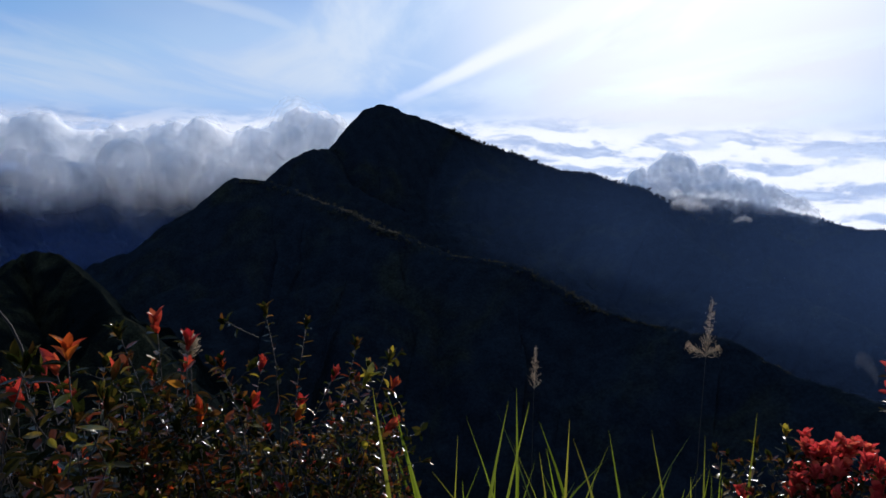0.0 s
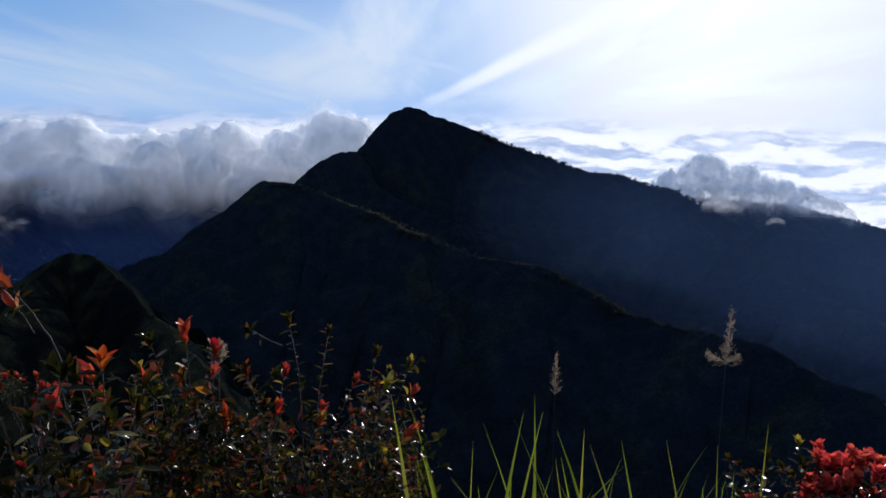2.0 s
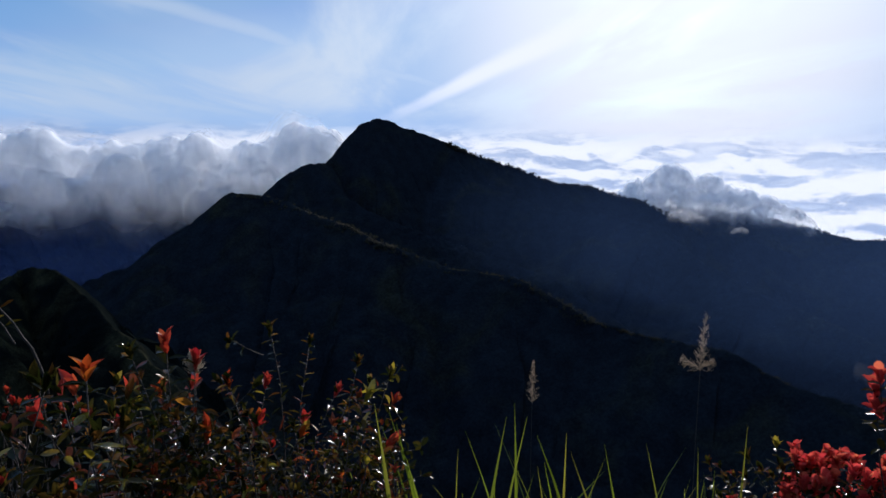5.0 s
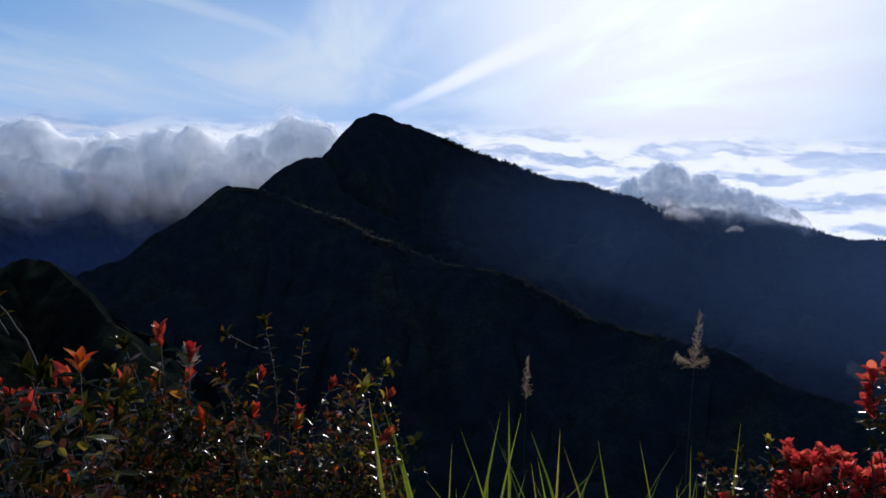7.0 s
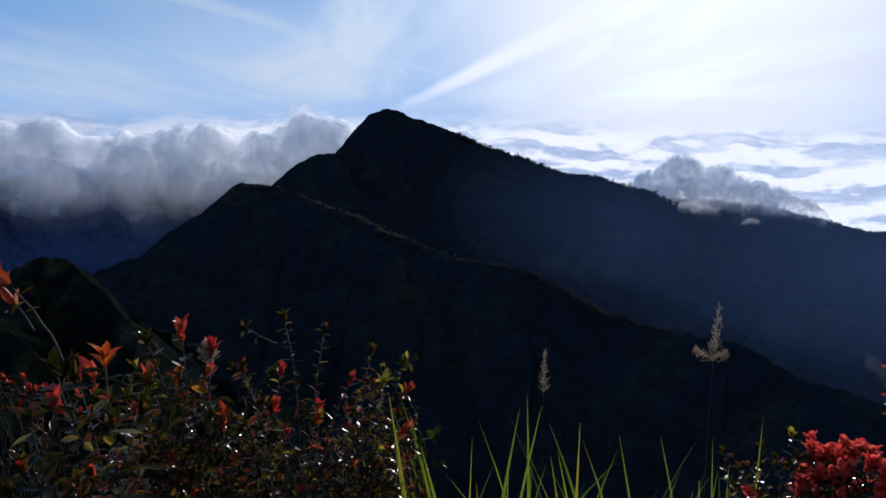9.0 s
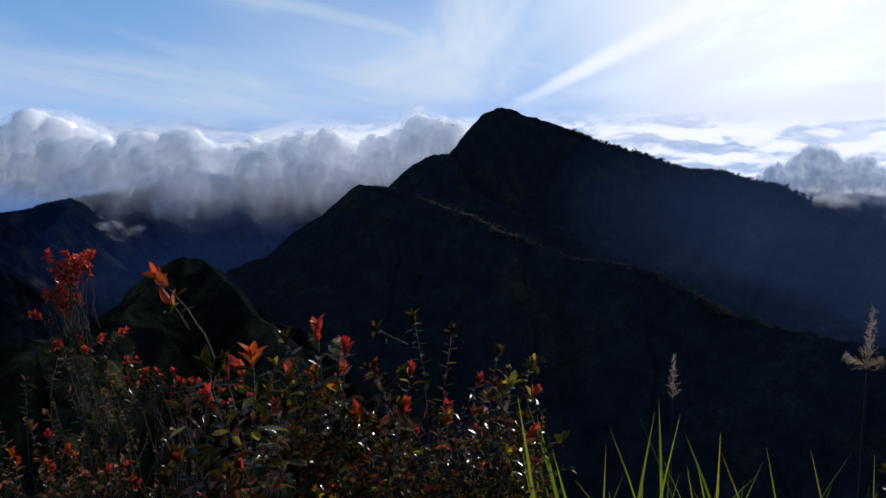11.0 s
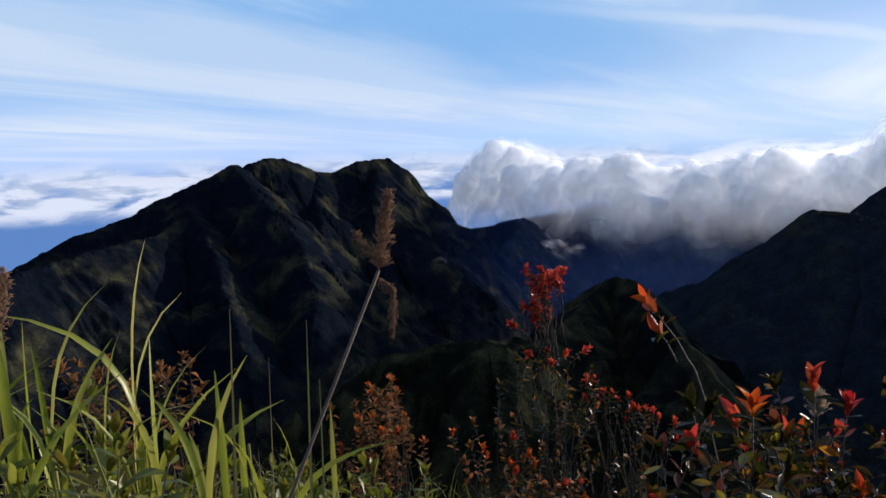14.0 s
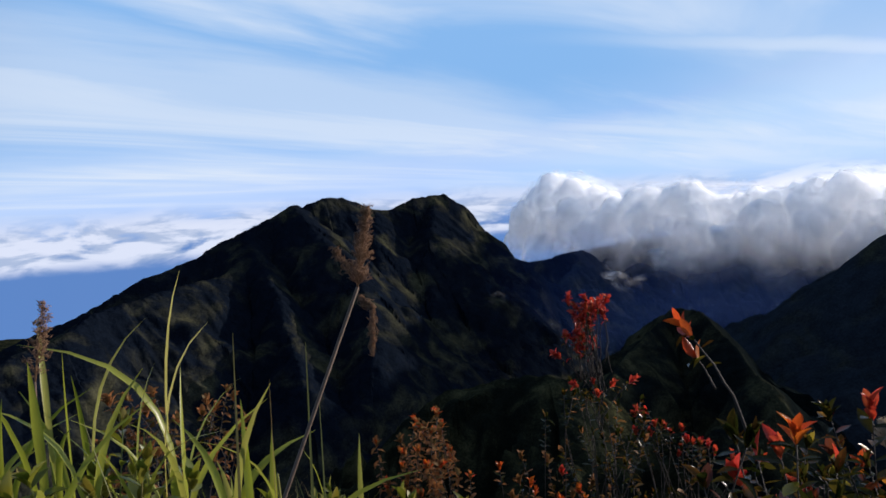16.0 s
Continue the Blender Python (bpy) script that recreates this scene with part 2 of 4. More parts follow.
def value_noise(x, y, seed):
    """Smooth noise from -1 to 1 over arrays."""
    ix, iy = np.floor(x), np.floor(y)
    fx, fy = x - ix, y - iy
    fx, fy = fx * fx * (3 - 2 * fx), fy * fy * (3 - 2 * fy)
    a, b = hashed(ix, iy, seed), hashed(ix + 1, iy, seed)
    c, d = hashed(ix, iy + 1, seed), hashed(ix + 1, iy + 1, seed)
    return 2 * (a + (b - a) * fx + (c - a) * fy + (a - b - c + d) * fx * fy) - 1


def fractal(x, y, size, octaves, seed):
    total, weight = np.zeros_like(x), 1.0
    for i in range(octaves):
        total += weight * value_noise(x / size + 13.7 * i, y / size - 7.3 * i, seed + i)
        size, weight = size * 0.5, weight * 0.5
    return total


def at(az, dist, el):
    """A place seen from the viewpoint at that bearing, distance and height angle."""
    a = radians(az)
    return (dist * math.sin(a), dist * math.cos(a), 1.5 + dist * math.tan(radians(el)))


def ridge_height(x, y, crest, slope, rounding):
    """Height of a ridge with that crest line, falling off to both sides; also how far off the crest a place is, and how far along it."""
    best, drop, along, way = np.full_like(x, -5000.0), np.zeros_like(x), np.zeros_like(x), 0.0
    for (x0, y0, z0), (x1, y1, z1) in zip(crest, crest[1:]):
        dx, dy = x1 - x0, y1 - y0
        length = math.hypot(dx, dy)
        s = np.clip(((x - x0) * dx + (y - y0) * dy) / length ** 2, 0, 1)
        d = np.hypot(x - x0 - s * dx, y - y0 - s * dy)
        z = z0 + s * (z1 - z0) - slope * (np.sqrt(d * d + rounding * rounding) - rounding)
        side = np.where((x - x0) * dy - (y - y0) * dx > 0, 5000.0, 0.0)
        drop, along = np.where(z > best, d, drop), np.where(z > best, way + s * length + side, along)
        best, way = np.maximum(best, z), way + length
    return best, drop, along


def sheet(name, az, dist, height_of, mat, floor=None, smooth=False):
    """A sheet of land on a fan of bearings and distances round the viewpoint."""
    a, r = np.meshgrid(np.radians(az), dist, indexing="ij")
    x, y = r * np.sin(a), r * np.cos(a)
    z = height_of(x, y)
    na, nr = x.shape
    verts = np.stack((x, y, z), -1).reshape(-1, 3)
    i, j = np.meshgrid(np.arange(na - 1), np.arange(nr - 1), indexing="ij")
    q = (i * nr + j).ravel()
    faces = np.stack((q, q + 1, q + nr + 1, q + nr), -1)
    if floor is not None:
        faces = faces[(verts[faces][:, :, 2] > floor).any(1)]
        used, inverse = np.unique(faces, return_inverse=True)
        verts, faces = verts[used], inverse.reshape(-1, 4)
    me = bpy.data.meshes.new(name)
    me.vertices.add(len(verts)), me.loops.add(faces.size), me.polygons.add(len(faces))
    me.vertices.foreach_set("co", verts.astype(np.float32).ravel())
    me.loops.foreach_set("vertex_index", faces[:, ::-1].astype(np.int32).ravel())
    me.polygons.foreach_set("loop_start", np.arange(0, faces.size, 4, dtype=np.int32))
    me.polygons.foreach_set("loop_total", np.full(len(faces), 4, dtype=np.int32))
    me.polygons.foreach_set("use_smooth", np.full(len(faces), smooth, dtype=bool))
    me.update(calc_edges=True), me.validate()
    me.materials.append(mat)
    return new(name, me)


def mountain(crests, seed, rounding=4.0, trees=2.6, flutes=0.16, flute_size=70.0, stray=4.0):
    """Heights of a mountain with those crests (line, slope): gullies run down from the crests, and the forest roughens it all."""
    def height(x, y):
        px, py = x, y
        x = x + stray * fractal(px, py, 90.0, 3, seed + 20)
        y = y + stray * fractal(px, py, 90.0, 3, seed + 30)
        best, drop, along = np.full_like(x, -5000.0), np.zeros_like(x), np.zeros_like(x)
        for n, (crest, slope) in enumerate(crests):
            z, d, a = ridge_height(x, y, crest, slope, rounding)
            drop, along = np.where(z > best, d, drop), np.where(z > best, a + 900.0 * n, along)
            best = np.maximum(best, z)
        wander = along + 30.0 * fractal(px, py, 110.0, 2, seed + 40)
        gully = 0.6 * np.abs(fractal(wander, drop * 0.22, flute_size, 3, seed)) + 0.6 * np.abs(fractal(px, py, flute_size * 1.5, 4, seed + 3)) - 0.45
        z = best + gully * np.minimum(drop * 0.7, flute_size * 1.3) * flutes * 2.2
        z = z + 14.0 * fractal(px, py, 190.0, 2, seed + 5) * np.clip(drop / 160, 0, 1)
        return z + trees * np.clip(1.2 - drop / 70, 0.6, 1) * fractal(px, py, 11.0, 2, seed + 9)
    return height


def crest_of(*rows):
    return [at(*row) for row in rows]


# the ground under the viewer: a ridge top that falls away in front, with the valley far below
def ground_height(x, y):
    r = np.hypot(x, y)
    crest = [(-900, -500, -190), (-260, -110, -60), (-30, -12, -4.0), (-2.5, 0.2, 0.12), (1.5, 0.2, 0.0), (30, -14, -6), (240, -160, -50), (900, -700, -150)]
    z, d, _ = ridge_height(x, y, crest, 0.62, 2.2)
    z = np.maximum(z, -760 + 0.02 * r)
    bumps = 0.06 * fractal(x, y, 0.9, 3, 2) * np.clip(r / 3, 0, 1) + 1.5 * fractal(x, y, 22, 3, 4) * np.clip((r - 10) / 60, 0, 1)
    return z + bumps + 25 * fractal(x, y, 260, 3, 6) * np.clip((r - 300) / 500, 0, 1)


ring = np.concatenate((np.geomspace(0.02, 30, 110), np.geomspace(31, 400, 90), np.geomspace(410, 4900, 120)))
fan = np.concatenate((np.arange(-180, -90, 3.0), np.arange(-90, 45, 0.5), np.arange(45, 180.1, 3.0)))
ground = sheet("ground", fan, ring, ground_height, GRASSY, None, True)
tagged(ground, "steep mountain ground of dry grass and dark soil", "ground", kind="structure")

# summit with a steep step on one side and a long falling ridge on the other, the knob below it and spurs that come forward
SUMMIT = crest_of((-9.4, 1590, -2.45), (-9.0, 1600, -1.6), (-8.6, 1606, -0.97), (-7.5, 1617, 0.33), (-7.0, 1622, 0.78), (-6.4, 1627, 1.08), (-5.8, 1632, 1.22), (-4.8, 1638, 1.12), (-3.3, 1648, 0.57),
                  (-0.1, 1659, -0.48), (0.8, 1664, -0.92), (2.4, 1670, -1.45), (5.6, 1680, -2.37), (8.5, 1691, -3.42), (10.9, 1702, -3.54), (13.6, 1712, -4.25), (15.2, 1718, -4.52), (17.9, 1728, -5.79),
                  (20.1, 1733, -6.76), (24.4, 1744, -7.28), (26.4, 1749, -7.92), (32.1, 1760, -9.2), (44, 1850, -13))
SUMMIT_FOOT = crest_of((-8, 1640, -5.5), (-3, 1640, -3.0), (3.5, 1670, -4.5), (12, 1700, -6.8), (20, 1710, -9.8), (30, 1750, -12), (44, 1850, -16))
KNOB = crest_of((-9.2, 1590, -2.3), (-10.7, 1510, -2.33), (-11.7, 1500, -2.7), (-12.5, 1490, -3.2), (-13.3, 1480, -3.82), (-14.4, 1465, -4.85), (-15.8, 1450, -6.2), (-17.5, 1450, -7.7), (-21, 1480, -12))
KNOB_SPUR = crest_of((-10.6, 1505, -2.7), (-7.9, 1420, -5.2), (-4.3, 1350, -6.9), (0.4, 1290, -8.4), (5.0, 1230, -9.8), (9.7, 1150, -11.4), (16, 1080, -15))
MID_SPUR = crest_of((0.1, 1640, -1.3), (2.5, 1580, -3.6), (6.6, 1500, -5.0), (10.2, 1440, -5.7), (13.7, 1390, -5.96), (15.4, 1370, -6.2), (17.0, 1340, -6.9), (20.3, 1250, -9.1), (24.4, 1160, -10.9), (28.3, 1100, -12.2), (32.7, 1040, -13.7), (42, 1000, -18))
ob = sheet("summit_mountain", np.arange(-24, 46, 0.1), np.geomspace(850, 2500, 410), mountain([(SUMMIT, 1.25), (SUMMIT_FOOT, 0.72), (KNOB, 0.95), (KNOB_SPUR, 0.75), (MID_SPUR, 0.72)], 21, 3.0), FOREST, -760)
tagged(ob, "steep dark forested summit with a long falling ridge in shade", "mountain", kind="structure")

SPUR = crest_of((-18.7, 1045, -6.06), (-17.4, 1030, -5.0), (-16.8, 1015, -4.65), (-16.0, 1000, -4.7), (-14.5, 985, -4.9), (-11.4, 955, -6.08), (-8.8, 925, -7.03), (-7.9, 910, -7.24), (-5.6, 880, -8.5), (-4.2, 865, -8.9), (0.4, 835, -10.56),
                (5.3, 805, -11.04), (9.8, 775, -12.95), (11.9, 760, -14.13), (16.1, 730, -14.97), (22.1, 700, -15.4), (27.0, 670, -17.2), (33.2, 640, -18.2), (42, 610, -23))
SPUR_LEFT = crest_of((-18.7, 1045, -6.06), (-19.8, 1060, -7.0), (-21.6, 1075, -8.1), (-24, 1090, -10), (-27, 1085, -11), (-31, 1100, -13.5))
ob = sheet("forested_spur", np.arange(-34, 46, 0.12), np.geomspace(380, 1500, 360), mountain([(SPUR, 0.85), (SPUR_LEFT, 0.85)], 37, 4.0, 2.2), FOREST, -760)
tagged(ob, "near dark spur covered in cloud forest", "mountain", kind="structure")

FAR_RIGHT = crest_of((12, 2900, -6.3), (17.0, 2700, -4.95), (21.9, 2667, -5.06), (23.9, 2650, -5.2), (25.8, 2633, -5.64), (27.3, 2617, -5.84), (29.4, 2583, -6.36), (30.3, 2567, -6.54), (31.8, 2550, -6.28), (40, 2600, -5), (50, 2700, -6))
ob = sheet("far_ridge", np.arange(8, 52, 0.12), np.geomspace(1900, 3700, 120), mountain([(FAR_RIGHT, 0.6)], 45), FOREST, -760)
tagged(ob, "distant wooded ridge half under cloud", "mountain", kind="structure")

TWIN = crest_of((-100, 1300, -14), (-88, 1400, -10.5), (-80.1, 1470, -7.8), (-77.5, 1520, -7.05), (-73.9, 1562, -5.45), (-72.0, 1583, -4.5), (-68.1, 1625, -3.3), (-66.1, 1646, -2.24), (-61.8, 1688, -0.42), (-60.8, 1709, 0.17), (-60.3, 1730, 0.17),
                (-59.9, 1745, -0.1), (-59.2, 1765, 0.24), (-58.0, 1785, 0.57), (-56.7, 1810, 0.56), (-55.6, 1835, 0.04), (-54.4, 1856, -0.55), (-53.0, 1877, -0.74), (-51.0, 1919, 0.06), (-48.6, 1961, 0.27), (-47.6, 1982, -0.54),
                (-45.5, 2024, -2.93), (-44.5, 2045, -4.28), (-43.3, 2066, -5.42), (-42.2, 2087, -5.65), (-40.8, 2108, -5.6), (-38.8, 2150, -5.05), (-37.2, 2300, -6.5), (-35, 2450, -9))
TWIN_FRONT = crest_of((-95, 1000, -14), (-85, 1120, -10), (-77.7, 1200, -8.0), (-75.5, 1280, -6.6), (-70.3, 1390, -5.44), (-66.3, 1480, -4.85), (-64.8, 1540, -4.1), (-63.5, 1620, -2.2))
TWIN_RIBS = [crest_of((-60.5, 1700, 0.0), (-59.8, 1620, -1.04), (-59.0, 1570, -2.2), (-57.8, 1520, -3.25), (-56.2, 1440, -5.7), (-55.0, 1280, -9.8), (-55.4, 1150, -12.9)),
             crest_of((-64.2, 1640, -1.6), (-63.4, 1520, -3.9), (-62.4, 1400, -6.6), (-61.8, 1280, -9.7), (-61, 1100, -14)),
             crest_of((-54.4, 1840, -0.7), (-54.3, 1720, -3.1), (-54.0, 1600, -5.8), (-53.8, 1450, -9.4), (-53.6, 1300, -13)),
             crest_of((-49.2, 1940, 0.0), (-49.8, 1800, -2.4), (-50.4, 1700, -5.1), (-50.1, 1580, -8.3), (-49.8, 1450, -11.5)),
             crest_of((-71.5, 1370, -5.6), (-72.3, 1270, -9), (-73, 1150, -14)), crest_of((-68.3, 1430, -5.3), (-68.6, 1310, -9), (-68.6, 1180, -14))]
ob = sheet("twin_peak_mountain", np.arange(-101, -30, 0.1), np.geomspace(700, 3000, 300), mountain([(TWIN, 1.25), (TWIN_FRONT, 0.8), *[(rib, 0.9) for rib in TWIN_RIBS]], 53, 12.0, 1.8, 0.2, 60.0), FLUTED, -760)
tagged(ob, "twin peaked dark mountain with ribbed green flanks", "mountain", kind="structure")

SADDLE = crest_of((-42, 2230, -6.2), (-40.8, 2190, -5.65), (-39.7, 2180, -5.24), (-38.8, 2180, -5.05), (-37.2, 2250, -4.9), (-33.2, 2400, -4.3), (-26.8, 2500, -3.9), (-18, 2600, -3.8), (-8, 2600, -4.4))
ob = sheet("saddle_ridge", np.arange(-43, -6, 0.12), np.geomspace(1500, 3300, 140), mountain([(SADDLE, 0.6)], 57), FOREST, -760)
tagged(ob, "dark wooded ridge under the cloud bank", "mountain", kind="structure")

LIT = crest_of((-34.5, 800, -12.2), (-32.8, 770, -10.8), (-31.4, 740, -10.1), (-30.3, 720, -9.8), (-29.2, 695, -10.1), (-28.5, 665, -11.1), (-27.2, 630, -12.7), (-25.4, 585, -14.8), (-23.9, 550, -16.3), (-21, 500, -20), (-18, 450, -25))
LIT_SIDE = crest_of((-31.4, 740, -10.2), (-33.3, 670, -11.6), (-35.6, 600, -14.0), (-38, 500, -20))
ob = sheet("grassy_spur", np.arange(-48, -12, 0.1), np.geomspace(280, 1000, 180), mountain([(LIT, 1.1), (LIT_SIDE, 0.95)], 61, 2.0, 2.0, 0.6, 40.0, 5.0), GRASSY_EDGE, -700)
tagged(ob, "small sunlit grassy spur above the valley", "mountain", kind="structure")
FLANK = crest_of((-36.6, 420, -19.5), (-37.5, 425, -17.3), (-39.3, 430, -15.1), (-41.1, 435, -14.45), (-44.9, 445, -14.65), (-46.8, 450, -15.0), (-49.6, 455, -15.6), (-52.5, 440, -17.4), (-56, 400, -24))
ob = sheet("valley_spur", np.arange(-60, -28, 0.1), np.geomspace(220, 750, 150), mountain([(FLANK, 1.0)], 67, 2.0, 2.0, 0.8, 40.0, 6.0), GRASSY, -600)
tagged(ob, "lower green spur with ribbed slopes", "mountain", kind="structure")


def crest_trees(name, crest, count, seed, lo, hi, label, mat=CANOPY, wide=14.0):
    """Crowns of trees that stand up along a crest."""
    rng = np.random.default_rng(seed)
    line = np.array(crest)
    j = rng.integers(0, len(line) - 1, count)
    p = line[j] + (line[j + 1] - line[j]) * rng.random((count, 1)) + np.stack((rng.uniform(-wide, wide, count), rng.uniform(-wide, wide, count), np.full(count, -3.0 if wide > 10 else -1.0)), -1)
    r = rng.uniform(lo, hi, count)
    # each crown is a loose ball of leaf clumps, open to the light
    clumps = 18
    way = rng.normal(size=(count, clumps, 3))
    way /= np.linalg.norm(way, axis=2)[:, :, None]
    middle = p[:, None] + way * (r[:, None] * rng.uniform(0.35, 1.0, (count, clumps)))[:, :, None] * (1.0, 1.0, 1.3)
    corner = middle[:, :, None] + rng.normal(size=(count, clumps, 3, 3)) * (0.42 * r)[:, None, None, None]
    me = bpy.data.meshes.new(name)
    me.from_pydata(corner.reshape(-1, 3).tolist(), [], np.arange(count * clumps * 3).reshape(-1, 3).tolist())
    me.materials.append(mat)
    return tagged(new(name, me), label, "trees", kind="stuff")


crest_trees("ridge_trees", SUMMIT[9:19], 620, 3, 1.6, 4.4, "dark tree crowns along the falling ridge")
crest_trees("spur_trees", SPUR[3:14], 800, 4, 0.7, 2.0, "dark tree crowns along the spur")
crest_trees("crest_bushes", SPUR[5:10], 700, 6, 0.5, 1.5, "pale sunlit bushes along the edge of the spur", CANOPY_RIM_LIT, 3.5)
crest_trees("crest_bushes", SPUR[10:17], 500, 7, 0.5, 1.4, "pale sunlit bushes along the edge of the spur", CANOPY, 4.0)
crest_trees("far_trees", FAR_RIGHT, 300, 5, 3.0, 6.0, "tiny tree crowns on the distant ridge")

# ---- clouds ----
def wisp_material(name, lo, hi, level, stretch, size, dense):
    """One skin of a cloud: torn by a billowing noise, the more the higher its level, and thinning from the height hi down to lo."""
    m, k = material(name)
    place = k.node("ShaderNodeNewGeometry", 0)
    split = k.tree.nodes.new("ShaderNodeSeparateXYZ")
    k.put(split.inputs[0], place)
    drawn = k.xyz(k.math("MULTIPLY", split.outputs[0], 1 / stretch), k.math("MULTIPLY", split.outputs[1], 1 / stretch), split.outputs[2])
    billow = k.noise(drawn, 1 / size, 6.0, 0.5, 0.35)
    height = k.math("ADD", split.outputs[2], k.math("MULTIPLY", k.math("SUBTRACT", billow, 0.5), (hi - lo) * 0.9))
    alpha = k.math("MULTIPLY", k.step(height, lo, hi), k.step(billow, level - 0.06, level + 0.11))
    alpha = k.math("MULTIPLY", alpha, dense)
    bump = bumped(k, billow, 0.8, size * 0.5)
    diffuse = k.node("ShaderNodeBsdfDiffuse", Color=rgb(0.94, 0.94, 0.95), Normal=bump)
    through_light = k.node("ShaderNodeBsdfTranslucent", Color=rgb(0.96, 0.96, 0.96), Normal=bump)
    body = k.node("ShaderNodeMixShader", i0=0.62, i1=diffuse, i2=through_light)
    finish(k, k.node("ShaderNodeMixShader", i0=alpha, i1=k.node("ShaderNodeBsdfTransparent"), i2=body))
    return m


def wisp(name, tops, drop, thick, skins, lo, hi, size, label, seed, around, steps, dense, tear=0.0):
    """A bank of cloud under a line of tops (bearing, distance, height angle): skin within skin, the outer ones torn and thin."""
    whole = tagged(new(name), label, "cloud")
    line = np.array([at(*row) for row in tops])
    s = np.linspace(0, len(line) - 1, steps)
    mid = np.stack([np.interp(s, np.arange(len(line)), line[:, i]) for i in range(3)], -1)
    for i in range(3):
        mid[1:-1] = (mid[:-2] + 2 * mid[1:-1] + mid[2:]) / 4
    along = np.gradient(mid, axis=0)
    out = np.stack((along[:, 1], -along[:, 0], 0 * s), -1)
    out /= np.linalg.norm(out, axis=1)[:, None]
    ends = np.sqrt(np.clip(1 - np.abs(np.linspace(-1, 1, steps)) ** 10, 0, 1))
    for n in range(skins):
        grow = 0.72 + 0.55 * n / (skins - 1)
        a = np.linspace(0, 2 * np.pi, around, endpoint=False)
        half = drop / 2
        r = grow * ends[:, None] * np.ones(around)
        c, d = np.cos(a)[None], np.sin(a)[None]
        # rounded body whose grown-by-one skin just reaches the tops
        x = mid[:, None, 0] + out[:, None, 0] * thick * r * c
        y = mid[:, None, 1] + out[:, None, 1] * thick * r * c
        z = mid[:, None, 2] - half + half * r * np.sign(d) * np.abs(d) ** 0.8
        swell = fractal(x + 3 * z, y - 2 * z, size * 2.0, 3, seed) * size * 0.36
        z = z + swell * np.clip(d + 0.4, 0, 1)
        x, y = x + out[:, None, 0] * swell * c, y + out[:, None, 1] * swell * c
        verts = np.stack((x, y, z), -1).reshape(-1, 3)
        i, j = np.meshgrid(np.arange(steps - 1), np.arange(around), indexing="ij")
        q, q2 = (i * around + j).ravel(), (i * around + (j + 1) % around).ravel()
        faces = np.stack((q, q2, q2 + around, q + around), -1)
        me = bpy.data.meshes.new("mist_skin")
        me.from_pydata(verts.tolist(), [], faces.tolist())
        me.polygons.foreach_set("use_smooth", np.ones(len(faces), dtype=bool))
        me.materials.append(wisp_material(name + "_skin", lo, hi, 0.20 + tear + (0.46 - tear) * n / (skins - 1), 1.5, size, dense))
        ob = new("mist_skin", me)
        ob.parent = whole
    return whole


def puffs(p, size, seed):
    """Rounded bumps of that size over points in space: one at the middle of each cell, nought in the creases."""
    q = p / size
    base = np.floor(q)
    best = np.full(len(p), 9.0)
    for i in (-1, 0, 1):
        for j in (-1, 0, 1):
            for k in (-1, 0, 1):
                c = base + (i, j, k)
                h = [hashed(c[:, 0] + 17.3 * c[:, 2], c[:, 1] - 9.1 * c[:, 2], seed + n) for n in range(3)]
                best = np.minimum(best, ((c + np.stack(h, -1) - q) ** 2).sum(1))
    return np.clip(1 - best / 0.75, 0, 1)


def cloud_material(name, lo, hi, dense, torn, size):
    """Cloud that thins out from the height hi down to lo; a torn one is thin all over and lets the light through."""
    m, k = material(name)
    place = k.node("ShaderNodeNewGeometry", 0)
    split = k.tree.nodes.new("ShaderNodeSeparateXYZ")
    k.put(split.inputs[0], place)
    billow = k.noise(place, 0.6 / size, 4.0, 0.5, 0.5)
    broad = k.noise(place, 0.8 / size, 1.5, 0.5, 0.3)
    height = k.math("ADD", split.outputs[2], k.math("MULTIPLY", k.math("SUBTRACT", broad, 0.5), (hi - lo) * 0.7))
    alpha = k.math("MULTIPLY", k.step(height, lo, hi), dense)
    relief = k.noise(place, 1.5 / size, 4.0, 0.5, 0.3)
    if torn:
        rag = k.math("ADD", k.math("MULTIPLY", billow, 0.5), k.math("MULTIPLY", relief, 0.5))
        alpha = k.math("MULTIPLY", alpha, k.step(rag, torn - 0.1, torn + 0.14))
    bump = bumped(k, relief, 0.12, size * 0.12)
    body = k.node("ShaderNodeBsdfDiffuse", Color=rgb(0.96, 0.96, 0.96), Normal=bump)
    glow = k.node("ShaderNodeBsdfTranslucent", Color=rgb(0.98, 0.98, 0.98), Normal=bump)
    body = k.node("ShaderNodeMixShader", i0=0.75 if torn else 0.35, i1=body, i2=glow)
    if not torn:
        # droplets scatter the light on through the body of the cloud
        deep = k.node("ShaderNodeSubsurfaceScattering", settings={"falloff": "RANDOM_WALK"}, Color=rgb(0.999, 0.997, 0.994), Scale=size * 3.5, Radius=(1.0, 1.0, 1.0), Anisotropy=0.5, Normal=bump)
        body = k.node("ShaderNodeMixShader", i0=0.94, i1=body, i2=deep)
    finish(k, k.node("ShaderNodeMixShader", i0=alpha, i1=k.node("ShaderNodeBsdfTransparent"), i2=body))
    return m


